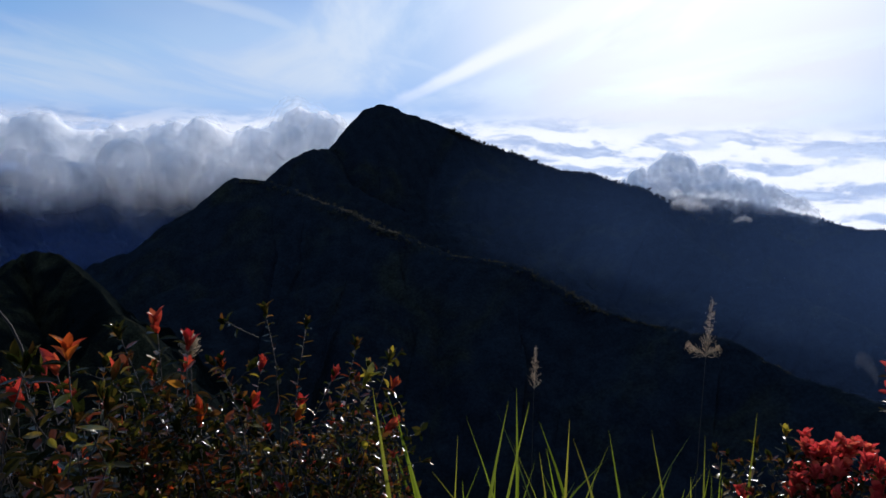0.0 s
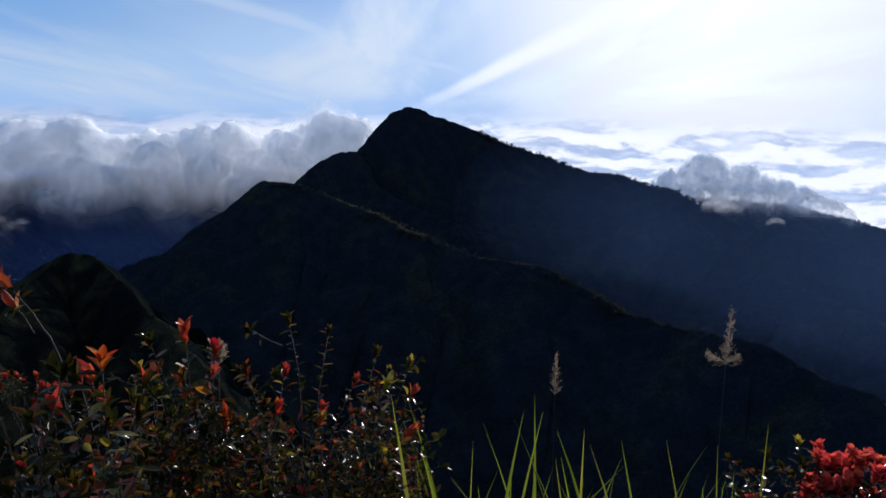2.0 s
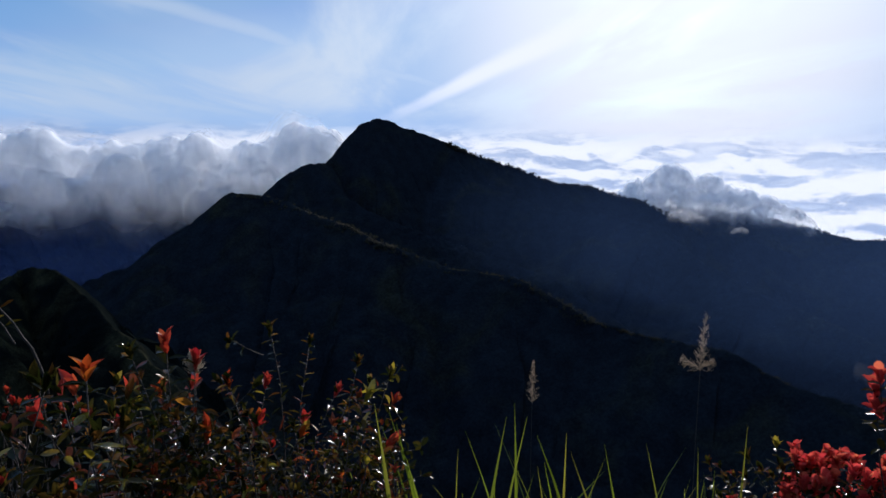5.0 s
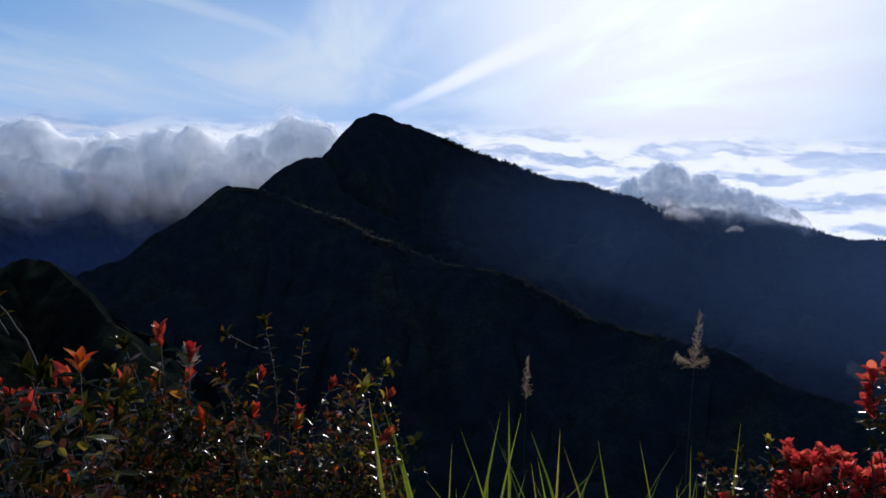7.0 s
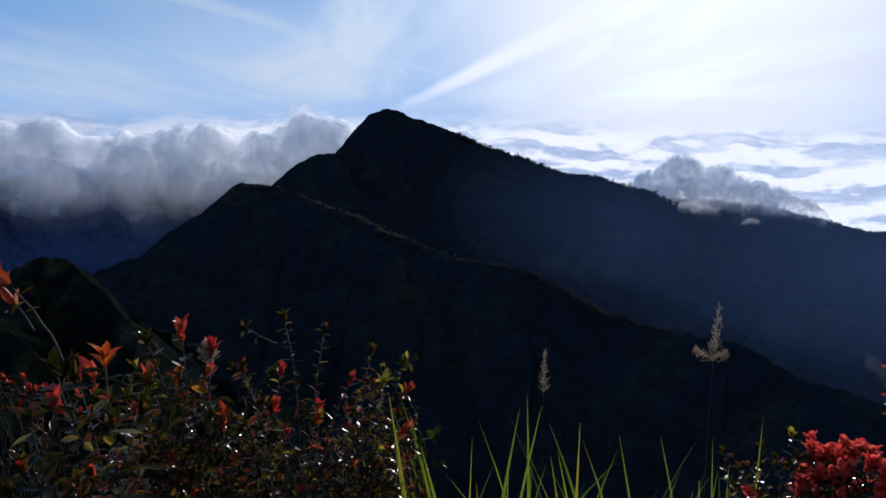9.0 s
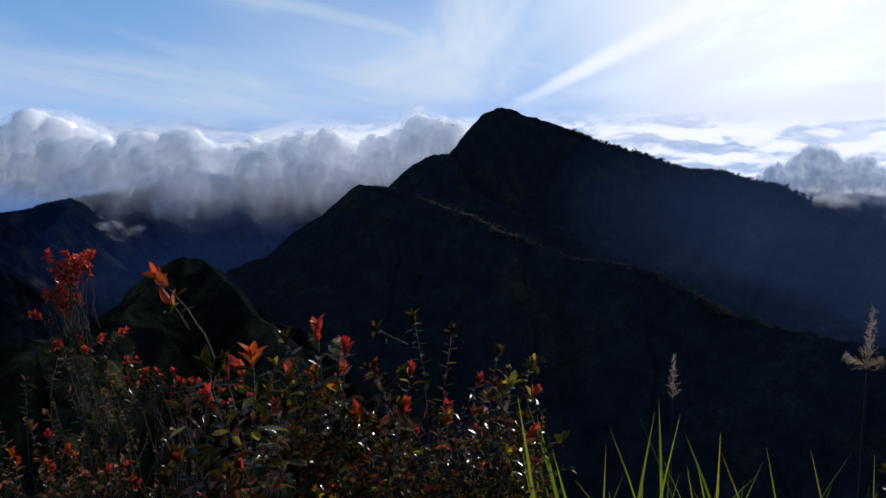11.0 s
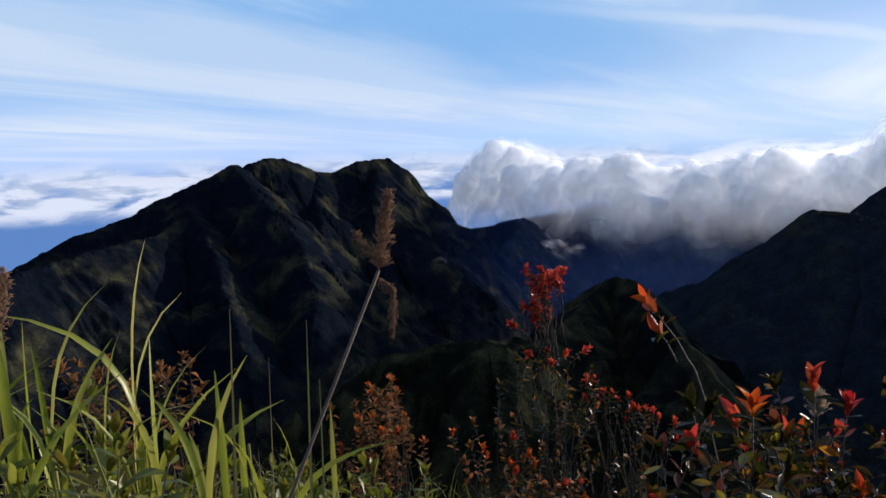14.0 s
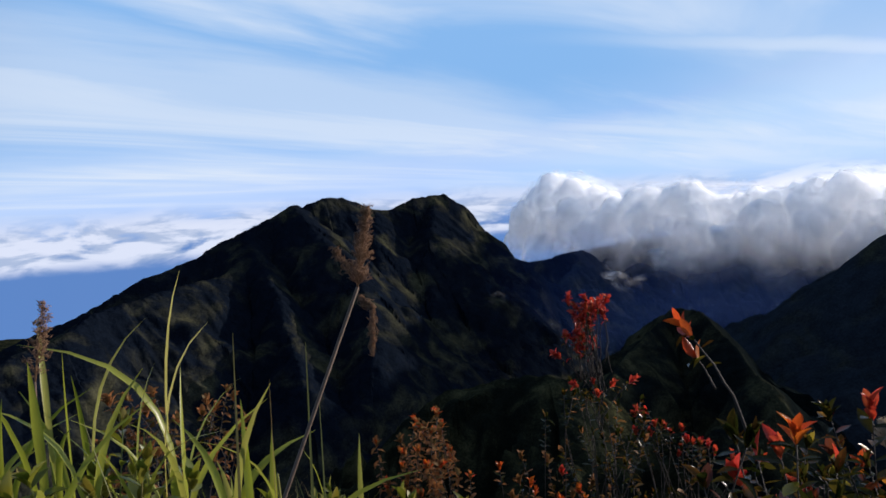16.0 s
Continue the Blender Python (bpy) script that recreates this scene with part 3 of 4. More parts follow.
def cloud(name, tops, drop, thick, lo, hi, size, label, seed, around=170, steps=380):
    """A billowing bank of cloud under a line of tops (bearing, distance, height angle): a dense heart in torn skins of mist."""
    whole = tagged(new(name), label, "cloud")
    line = np.array([at(*row) for row in tops])
    s = np.linspace(0, len(line) - 1, steps)
    mid = np.stack([np.interp(s, np.arange(len(line)), line[:, i]) for i in range(3)], -1)
    for i in range(40):
        mid[1:-1] = (mid[:-2] + 2 * mid[1:-1] + mid[2:]) / 4
    flow = mid.copy()
    for i in range(1500):
        flow[1:-1] = (flow[:-2] + 2 * flow[1:-1] + flow[2:]) / 4
    mid[:, :2] = flow[:, :2]
    along = np.gradient(flow, axis=0)
    out = np.stack((along[:, 1], -along[:, 0], 0 * s), -1)
    out /= np.linalg.norm(out, axis=1)[:, None]
    ends = np.sqrt(np.clip(1 - np.abs(np.linspace(-1, 1, steps)) ** 12, 0, 1))[:, None]
    a = np.linspace(0, 2 * np.pi, around, endpoint=False)
    c, d = np.cos(a)[None], np.sin(a)[None]
    half = drop / 2
    lean = np.hypot(c * half, d * thick)
    wide, high = c * half / lean + c, d * thick / lean + d
    wide, high = wide / np.hypot(wide, high), high / np.hypot(wide, high)
    way = np.stack((out[:, None, 0] * wide, out[:, None, 1] * wide, high * np.ones((steps, 1))), -1).reshape(-1, 3)
    belly = thick * (1 - 0.4 * d) * ends * c
    heart = np.stack((mid[:, None, 0] + out[:, None, 0] * belly, mid[:, None, 1] + out[:, None, 1] * belly,
                      mid[:, None, 2] - half - size * 0.66 + half * ends * d), -1).reshape(-1, 3)
    i, j = np.meshgrid(np.arange(steps - 1), np.arange(around), indexing="ij")
    q, q2 = (i * around + j).ravel(), (i * around + (j + 1) % around).ravel()
    faces = np.stack((q, q2, q2 + around, q + around), -1).tolist()
    skins = [("cloud_heart", 0.0, 1.0, 0.0)] + [("mist_skin", 0.05 + 0.06 * n, 0.16 - 0.03 * n, 0.42 + 0.03 * n) for n in range(3)]
    for part_name, grow, dense, torn in skins:
        p = heart + way * (grow * size)
        # billows drawn out along the wind, rounder and smaller ones on them
        drawn = p * (0.75, 0.75, 0.95)
        bent = drawn + size * 0.3 * np.stack([fractal(p[:, i] + p[:, 2], p[:, (i + 1) % 3], size, 2, seed + i) for i in range(3)], -1)
        p = p + way * (size * (0.62 * puffs(bent, size, seed) + 0.14 * fractal(p[:, 0] + p[:, 1], 1.3 * p[:, 2], size * 2.2, 2, seed + 8)))[:, None]
        for n, (cell, amp) in enumerate(((0.45, 0.22), (0.22, 0.085), (0.11, 0.03))):
            p = p + way * (amp * size * puffs(p + n * 31, cell * size, seed + 5 * n))[:, None]
        me = bpy.data.meshes.new(part_name)
        me.from_pydata(p.tolist(), [], faces)
        me.polygons.foreach_set("use_smooth", np.ones(len(faces), dtype=bool))
        me.materials.append(cloud_material(name + "_" + part_name, lo + size * (0.5 if torn else 0.0), hi + size * (0.5 if torn else 0.0), dense, torn, size))
        ob = new(part_name, me)
        ob.parent = whole
    return whole


def haze(name, centre, radii, turn, skins, dense, tint, label):
    """Thin sunlit mist: bodies within bodies, each of them almost clear."""
    m, k = material(name)
    veil = k.node("ShaderNodeBsdfTranslucent", Color=rgb(*tint))
    drift = k.noise(k.node("ShaderNodeNewGeometry", 0), 0.006, 3.0, 0.5)
    finish(k, k.node("ShaderNodeMixShader", i0=k.math("MULTIPLY", drift, dense * 2), i1=k.node("ShaderNodeBsdfTransparent"), i2=veil))
    whole = tagged(new(name), label, "mist", kind="stuff")
    for n in range(skins):
        bm = bmesh.new()
        bmesh.ops.create_icosphere(bm, subdivisions=4, radius=1.0)
        f = (n + 1) / skins
        for v in bm.verts:
            v.co = pose(*centre, 0, 0, turn) @ Vector([c * r * f for c, r in zip(v.co * (1 + 0.2 * noise.noise(v.co * 1.3)), radii)])
        me = bpy.data.meshes.new("mist_skin")
        bm.to_mesh(me)
        bm.free()
        me.polygons.foreach_set("use_smooth", np.ones(len(me.polygons), dtype=bool))
        me.materials.append(m)
        ob = new("mist_skin", me)
        ob.parent = whole
    return whole


scene.cycles.transparent_max_bounces = 96
LEFT_TOPS = [(-44.8, 2640, -3.0), (-43.2, 2620, -1.7), (-42.0, 2600, -0.3), (-40.6, 2570, 0.8), (-39.4, 2530, 1.0), (-38.0, 2450, 0.3), (-36.2, 2330, -0.6), (-33.1, 2190, -0.7), (-31.0, 2140, -1.1), (-29.2, 2100, -0.8), (-27.7, 2080, -0.2),
             (-26.2, 2070, 0.0), (-24.1, 2060, -0.4), (-21.8, 2051, -0.6), (-20.2, 2045, -0.4), (-18.8, 2040, -0.2), (-17.3, 2033, -0.6), (-15.7, 2027, -0.2), (-14.0, 2021, 0.4), (-12.7, 2014, 0.45), (-11.2, 2008, 0.45), (-9.7, 2002, 0.5), (-8.6, 1996, 0.3), (-7.0, 1990, -0.4), (-5, 1990, -1.5)]
cloud("cloud_bank", LEFT_TOPS, 520, 75, -290, -50, 105.0, "white cloud bank with grey base spilling over the saddle", 5)
RIGHT_TOPS = [(13.2, 2350, -3.8), (14.4, 2352, -3.1), (15.6, 2355, -2.5), (16.6, 2360, -1.6), (17.6, 2364, -1.9), (19.7, 2366, -2.3), (21.7, 2369, -3.0), (23.7, 2372, -3.6), (25.6, 2375, -4.3), (27.2, 2377, -5.2), (28.7, 2380, -5.8)]
cloud("grey_cloud", RIGHT_TOPS, 150, 45, -260, -150, 48.0, "small backlit grey cloud caught on a wooded ridge", 8, 150, 200)
wisp("mist_wisp", [(31.0, 640, -15.0), (31.5, 640, -14.9), (32.1, 640, -15.4), (32.6, 640, -16.1)], 13, 4, 6, -211, -187, 7.0, "thin white wisp of mist rising from the valley", 9, 20, 30, 0.0025)
wisp("mist_wisp", [(17.3, 1680, -5.3), (18.4, 1670, -4.9), (19.6, 1670, -5.2), (20.6, 1680, -5.9)], 34, 12, 6, -180, -152, 14.0, "scrap of white cloud on the ridge", 10, 24, 40, 0.03)
wisp("mist_wisp", [(22.0, 1700, -6.4), (22.7, 1700, -6.1), (23.3, 1700, -6.3)], 14, 7, 5, -202, -186, 9.0, "scrap of white cloud on the ridge", 12, 20, 24, 0.03)
wisp("mist_wisp", [(-45.6, 1300, -8.0), (-44.8, 1300, -7.7), (-43.8, 1310, -8.5), (-42.4, 1320, -9.8)], 24, 9, 5, -205, -180, 11.0, "faint scrap of mist under the saddle", 11, 20, 30, 0.008, 0.25)
SCRAP = "pale ragged scrap of cloud in front of the cloud bank"
wisp("cloud_scrap", [(-33.0, 1900, -5.2), (-31.8, 1890, -5.0), (-30.6, 1890, -5.5), (-29.4, 1900, -6.3)], 60, 26, 5, -235, -165, 30.0, SCRAP, 13, 40, 60, 0.2, 0.28)
wisp("cloud_scrap", [(-36.6, 1950, -5.6), (-35.4, 1940, -6.4), (-34.2, 1930, -7.0), (-33.0, 1920, -7.3)], 60, 24, 5, -290, -190, 28.0, SCRAP, 15, 40, 60, 0.18, 0.28)
haze("valley_haze", at(37, 900, -9), (680, 130, 230), -36, 18, 0.0014, (0.22, 0.42, 1.0), "thin blue sunlit haze in the valley")

haze("saddle_haze", at(-30, 1750, -8.5), (620, 150, 190), 30, 10, 0.0040, (0.12, 0.28, 1.0), "thin blue haze under the cloud bank")

# ---- plants ----
def ground_at(x, y):
    return float(ground_height(np.array([x]), np.array([y]))[0])


def part(name, bm, mat, parent, label="", kind=""):
    """Links a bmesh as one mesh object under its thing."""
    me = bpy.data.meshes.new(name)
    bm.to_mesh(me)
    bm.free()
    me.polygons.foreach_set("use_smooth", np.ones(len(me.polygons), dtype=bool))
    me.materials.append(mat)
    ob = new(name, me)
    ob.parent = parent
    return tagged(ob, label, kind=kind)


def thing(name, place, label, category, group=""):
    ob = tagged(new(name), label, category, group)
    ob.location = place
    return ob


def tube(bm, points, r0, r1, sides=5):
    """A tapering stem along points."""
    rings = []
    for i, p in enumerate(points):
        p = Vector(p)
        along = (Vector(points[min(i + 1, len(points) - 1)]) - Vector(points[max(i - 1, 0)])).normalized()
        side = along.cross(Vector((0.31, 0.9, 0.17))).normalized()
        up = along.cross(side)
        r = r0 + (r1 - r0) * i / (len(points) - 1)
        rings.append([bm.verts.new(p + (side * math.cos(a) + up * math.sin(a)) * r) for a in [6.2832 * s / sides for s in range(sides)]])
    for a, b in zip(rings, rings[1:]):
        for s in range(sides):
            bm.faces.new((a[s], a[(s + 1) % sides], b[(s + 1) % sides], b[s]))
    bm.faces.new(rings[-1])
    bm.faces.new(rings[0][::-1])


def arc(a, b, sag, rnd, n=7, wobble=0.012):
    """Points from a to b that bow by sag (a vector) in the middle."""
    a, b, sag = Vector(a), Vector(b), Vector(sag)
    out = []
    for i in range(n):
        s = i / (n - 1)
        w = Vector((rnd.uniform(-1, 1), rnd.uniform(-1, 1), rnd.uniform(-1, 1))) * wobble * (0 < i < n - 1)
        out.append(a.lerp(b, s) + sag * (4 * s * (1 - s)) + w)
    return out


def leaf_mesh(name, width, fold, curl, mat, blunt=0.0):
    """A leaf one unit long with a folded midrib and a bent tip."""
    bm = bmesh.new()
    rows = []
    for y, w in ((0.0, 0.06), (0.16, 0.55 - 0.15 * blunt), (0.38, 0.95 - 0.1 * blunt), (0.6, 1.0), (0.82, 0.62 + 0.28 * blunt), (1.0, 0.04 + 0.3 * blunt)):
        z = -curl * y * y
        rows.append([bm.verts.new((s * w * width / 2, y, z + abs(s) * fold * w * width)) for s in (-1, 0, 1)])
    for a, b in zip(rows, rows[1:]):
        for i in (0, 1):
            bm.faces.new((a[i], a[i + 1], b[i + 1], b[i]))
    me = bpy.data.meshes.new(name)
    bm.to_mesh(me)
    bm.free()
    me.polygons.foreach_set("use_smooth", np.ones(len(me.polygons), dtype=bool))
    me.materials.append(mat)
    return me


def leaf_set(name, mat, width, blunt=0.0):
    return [leaf_mesh(name, width * w, f, c, mat, blunt) for w, f, c in ((1.0, 0.25, 0.12), (0.9, 0.4, 0.3), (1.1, 0.15, -0.08))]


GREEN, RED, ORANGE, YELLOW, MAROON = (leaf_set("leaf", m, 0.40) for m in (LEAF_GREEN, LEAF_RED, LEAF_ORANGE, LEAF_YELLOW, LEAF_MAROON))
CORAL = leaf_set("leaf", LEAF_CORAL, 0.55, 1.0)
RED_ROUND, BROWN, WEED = leaf_set("leaf", LEAF_RED, 0.52, 0.8), leaf_set("leaf", LEAF_BROWN, 0.5), leaf_set("leaf", LEAF_WEED, 0.42)


def leaf_pose(place, way, up, length):
    way = way.normalized()
    z = (up - way * up.dot(way)).normalized()
    x = way.cross(z)
    m = Matrix((x, way, z)).transposed().to_4x4()
    return Matrix.Translation(place) @ m @ Matrix.Diagonal((length, length, length, 1))


class Shrub:
    """A shrub whose shoots end at given tips; leaves spiral up each shoot."""

    def __init__(self, name, base, label, seed, group="", bark=BARK):
        self.base = Vector((base[0], base[1], ground_at(*base) - 0.02))
        self.ob = thing(name, (0, 0, 0), label, "shrub", group)
        self.rnd, self.bark, self.leaves = random.Random(seed), bark, []

    def leaf(self, kind, place, way, up, length):
        self.leaves.append((kind, leaf_pose(place, way, up, length)))

    def shoot(self, tip, old, young, size, bare=0.45, n_old=16, n_young=7, thick=0.004, start=None, lean=0.06, spread=1.0):
        rnd = self.rnd
        tip = Vector(tip) - Vector((0, 0, 0.45 * size))
        start = Vector(start) if start else self.base + Vector((rnd.uniform(-.09, .09), rnd.uniform(-.09, .09), 0))
        way = tip - start
        sag = Vector((-way.x * 0.12 + rnd.uniform(-lean, lean), -way.y * 0.12 + rnd.uniform(-lean, lean), way.length * 0.06))
        line = arc(start, tip, sag, rnd, 9, 0.012 * min(1.0, way.length * 1.5))
        bm = bmesh.new()
        tube(bm, line, thick * 0.75, 0.0009)
        part("stem", bm, self.bark, self.ob)
        turn = rnd.uniform(0, 6.28)
        length_all = way.length
        for i in range(n_old + n_young):
            # young leaves crowd at the tip, older ones stand farther and farther down
            back = (n_young - i) * 0.09 * size if i < n_young else (i - n_young + 1) * 0.40 * size
            s = max(0.08 if bare < 0.3 else bare * 0.6, 1 - max(back, 0.0) / length_all)
            f = s * 8
            j = min(int(f), 7)
            place = line[j].lerp(line[j + 1], f - j)
            along = (line[j + 1] - line[j]).normalized()
            turn += 2.4 + rnd.uniform(-.35, .35)
            side = along.cross(Vector((0.2, 0.9, 0.3))).normalized()
            out = side * math.cos(turn) + along.cross(side) * math.sin(turn)
            is_young = i < n_young
            angle = radians(rnd.uniform(6, 34) if is_young else rnd.uniform(50, 100)) * spread
            d = along * math.cos(angle) + out * math.sin(angle)
            d.z += rnd.uniform(-.15, .1)
            length = size * rnd.uniform(0.7, 1.15) * (1.0 if is_young else rnd.uniform(0.75, 1.1))
            kind = young if is_young else old
            self.leaf(kind if not isinstance(kind, tuple) else rnd.choice(kind), place, d, along - out * 0.4, length)

    def done(self, most=290):
        rnd = self.rnd
        for kind, m in self.leaves[:most]:
            ob = new("leaf", rnd.choice(kind))
            ob.parent, ob.matrix_basis = self.ob, m
        rest = {}
        for kind, m in self.leaves[most:]:
            rest.setdefault(id(kind), (kind, []))[1].append(m)
        for kind, poses in rest.values():
            verts, faces = [], []
            for m in poses:
                me = rnd.choice(kind)
                n = len(verts)
                verts += [m @ v.co for v in me.vertices]
                faces += [[n + i for i in f.vertices] for f in me.polygons]
            me = bpy.data.meshes.new("foliage")
            me.from_pydata([tuple(v) for v in verts], [], faces)
            me.polygons.foreach_set("use_smooth", np.ones(len(faces), dtype=bool))
            me.materials.append(kind[0].materials[0])
            ob = tagged(new("foliage", me), kind="stuff")
            ob.parent = self.ob
        return self.ob


DARK = (GREEN,) * 10 + (YELLOW, MAROON, MAROON)

# the long leafy bush in front, from close by on one side to farther off on the other
bush = Shrub("berry_bush", (-0.42, 1.35), "leafy green bush with glossy leaves and red young tips", 3)
for tip, young, size in (((-0.54, 1.29, 1.13), RED, 0.042), ((-0.50, 1.34, 1.08), RED, 0.040), ((-0.39, 1.47, 0.99), RED, 0.034), ((-0.25, 1.58, 0.93), RED, 0.034),
                         ((-0.18, 1.63, 0.91), YELLOW, 0.046), ((-0.12, 1.72, 0.86), (RED, ORANGE), 0.036), ((-0.14, 1.82, 0.70), RED, 0.052),
                         ((-0.32, 1.54, 0.87), RED, 0.036), ((-0.47, 1.31, 0.94), ORANGE, 0.046), ((-0.39, 1.39, 0.93), (ORANGE, RED), 0.040),
                         ((-0.39, 1.50, 1.10), GREEN, 0.032), ((-0.31, 1.56, 1.06), GREEN, 0.030), ((-0.21, 1.66, 0.98), GREEN, 0.032), ((-0.13, 1.70, 0.94), (GREEN, YELLOW), 0.036),
                         ((-0.58, 1.22, 1.13), GREEN, 0.034), ((-0.44, 1.35, 1.03), (ORANGE, GREEN), 0.034), ((-0.30, 1.42, 0.90), (ORANGE, YELLOW), 0.036)):
    bush.shoot(tip, DARK, young, size * 0.9, bare=0.4, n_old=20, n_young=9)
bush.shoot((-0.47, 1.46, 1.085), GREEN, GREEN, 0.03, 0.3, 5, 3, 0.002, start=(-0.40, 1.48, 1.03))
for i in range(80):
    # leaning boughs, each with a few side shoots of its own
    s, r = bush.rnd.random(), bush.rnd
    x, y = -0.68 + 0.56 * s + r.uniform(-.05, .05), 1.10 + 0.66 * s + r.uniform(-.12, .24)
    z = 1.085 - 0.24 * s - 0.42 * r.random() ** 1.25
    base = (x * 0.8 - 0.07 + r.uniform(-.1, .1), y * 0.9 + 0.12 + r.uniform(-.1, .1), ground_at(x, y))
    young = r.choice((GREEN, GREEN, MAROON, GREEN, (GREEN, YELLOW), (MAROON, ORANGE), (RED, MAROON)))
    bush.shoot((x, y, z), DARK, young, r.uniform(0.026, 0.034), 0.5, 14, 5, 0.004, start=base, lean=0.12)
    for j in range(6):
        root = Vector(base).lerp(Vector((x, y, z)), r.uniform(0.55, 0.95))
        tip = root + Vector((r.uniform(-.15, .15), r.uniform(-.13, .13), r.uniform(-.02, .12)))
        young = r.choice((GREEN, GREEN, GREEN, GREEN, GREEN, GREEN, (GREEN, YELLOW), (GREEN, RED), (ORANGE, GREEN)))
        bush.shoot(tip, DARK, young, r.uniform(0.024, 0.036), 0.15, 10, 4, 0.002, start=root, lean=0.04)
bush.done()

near_shrub = Shrub("leafy_shrub", (-0.58, 0.98), "shrub with large orange young leaves and glossy green foliage", 11)
for tip, young, size in (((-0.49, 0.89, 1.235), ORANGE, 0.038), ((-0.52, 0.91, 1.20), RED, 0.034), ((-0.58, 0.92, 1.15), RED, 0.036), ((-0.55, 0.90, 1.21), GREEN, 0.034),
                         ((-0.60, 0.96, 1.19), GREEN, 0.036), ((-0.46, 0.93, 1.14), GREEN, 0.04)):
    near_shrub.shoot((tip[0], tip[1], tip[2] - 0.025), DARK, young, size, 0.4, 16, 7, 0.004, spread=1.05)
near_shrub.shoot((-0.645, 0.92, 1.312), (GREEN, YELLOW), ORANGE, 0.031, 0.55, 4, 8, 0.003, start=(-0.555, 0.91, 1.15), lean=0.005)
near_shrub.shoot((-0.63, 0.92, 1.272), GREEN, (YELLOW, ORANGE), 0.030, 0.6, 2, 4, 0.002, start=(-0.60, 0.915, 1.22), lean=0.005)
for i in range(22):
    x, y = near_shrub.rnd.uniform(-.66, -.42), near_shrub.rnd.uniform(.88, 1.06)
    near_shrub.shoot((x, y, near_shrub.rnd.uniform(0.85, 1.13)), DARK, (GREEN, GREEN, GREEN, GREEN, RED), 0.036, 0.3, 20, 5, 0.003)
near_shrub.done()

# tall thin shrub with bright red tips
tall = Shrub("red_tipped_shrub", (-1.22, 1.50), "tall spindly shrub with dense bright red leaf tips", 17, "red tipped shrubs")
forks = []
for foot, fork in (((-1.24, 1.48), (-1.235, 1.45, 0.98)), ((-1.20, 1.52), (-1.20, 1.46, 0.95)), ((-1.22, 1.55), (-1.185, 1.47, 0.93)), ((-1.26, 1.50), (-1.21, 1.44, 0.90))):
    tall.shoot(fork, GREEN, GREEN, 0.018, 0.7, 4, 2, 0.005, start=(*foot, ground_at(*foot)), lean=0.04)
    forks.append(Vector(fork))
for i in range(34):
    s, r = tall.rnd.random(), tall.rnd
    tip = Vector((-1.20 + r.uniform(-.045, .035) - 0.04 * (1 - s), 1.44 + r.uniform(-.06, .06), 1.09 + 0.15 * s))
    root = forks[i % 3].lerp(tip, r.uniform(0.1, 0.5)) + Vector((r.uniform(-.02, .02), r.uniform(-.02, .02), 0))
    tall.shoot(tip, (GREEN, GREEN, RED_ROUND), RED_ROUND, 0.0165, 0.55, 6, 18, 0.002, start=root, lean=0.015, spread=1.4)
for tip in ((-1.24, 1.42, 1.02), (-1.20, 1.44, 1.03), (-1.17, 1.48, 1.02), (-1.12, 1.50, 1.035), (-1.21, 1.47, 0.99)):
    tall.shoot(tip, GREEN, RED_ROUND, 0.019, 0.5, 7, 10, 0.002, start=tall.rnd.choice(forks) - Vector((0, 0, 0.06)), lean=0.02, spread=1.4)
for i in range(46):
    r = tall.rnd
    tip = (-1.21 + r.uniform(-.2, .16), 1.52 + r.uniform(-.14, .2), r.uniform(0.58, 0.97))
    tall.shoot(tip, (GREEN,) * 6 + (BROWN,), (GREEN,) * 4 + (BROWN,), 0.022, 0.25, 14, 5, 0.003, lean=0.08)
tall.done()
low_red = Shrub("red_tipped_shrub", (-1.17, 1.80), "low twiggy shrub with scattered red leaf tips", 19, "red tipped shrubs")
for i in range(22):
    s = low_red.rnd.random()
    low_red.shoot((-1.24 + 0.2 * s, 1.62 + 0.22 * s + low_red.rnd.uniform(-.05, .05), 0.93 - 0.17 * s - 0.1 * low_red.rnd.random() ** 2), GREEN, (RED_ROUND, RED_ROUND, GREEN), 0.022, 0.7, 8, 8, 0.003)
low_red.done()
side_red = Shrub("red_tipped_shrub", (-1.42, 1.50), "small dark shrub with a few orange-red tips", 23, "red tipped shrubs")
for i in range(26):
    side_red.shoot((-1.42 + side_red.rnd.uniform(-.13, .3), 1.47 + side_red.rnd.uniform(-.08, .08), 0.76 - 0.18 * side_red.rnd.random()), (GREEN, BROWN), side_red.rnd.choice((RED_ROUND, BROWN, ORANGE)), 0.024, 0.6, 9, 8, 0.003)
side_red.done()

# low shrub covered in large red leaves
right = Shrub("red_leaf_shrub", (0.82, 1.35), "rounded shrub topped with large coral red leaves", 29)
for i in range(74):
    u, v = right.rnd.random(), right.rnd.uniform(-1, 1)
    x, y = 0.735 + 0.20 * u + 0.05 * v, 1.38 - 0.24 * u + 0.10 * v
    right.shoot((x, y, 0.895 + 0.058 * u - 0.06 * v * v - 0.10 * right.rnd.random() ** 2), GREEN, CORAL, 0.026, 0.62, 9, 15, 0.004, spread=1.15)
right.shoot((0.60, 1.31, 0.81), GREEN, CORAL, 0.026, 0.6, 9, 10)
right.shoot((0.735, 1.43, 0.885), GREEN, YELLOW, 0.03, 0.6, 9, 6)
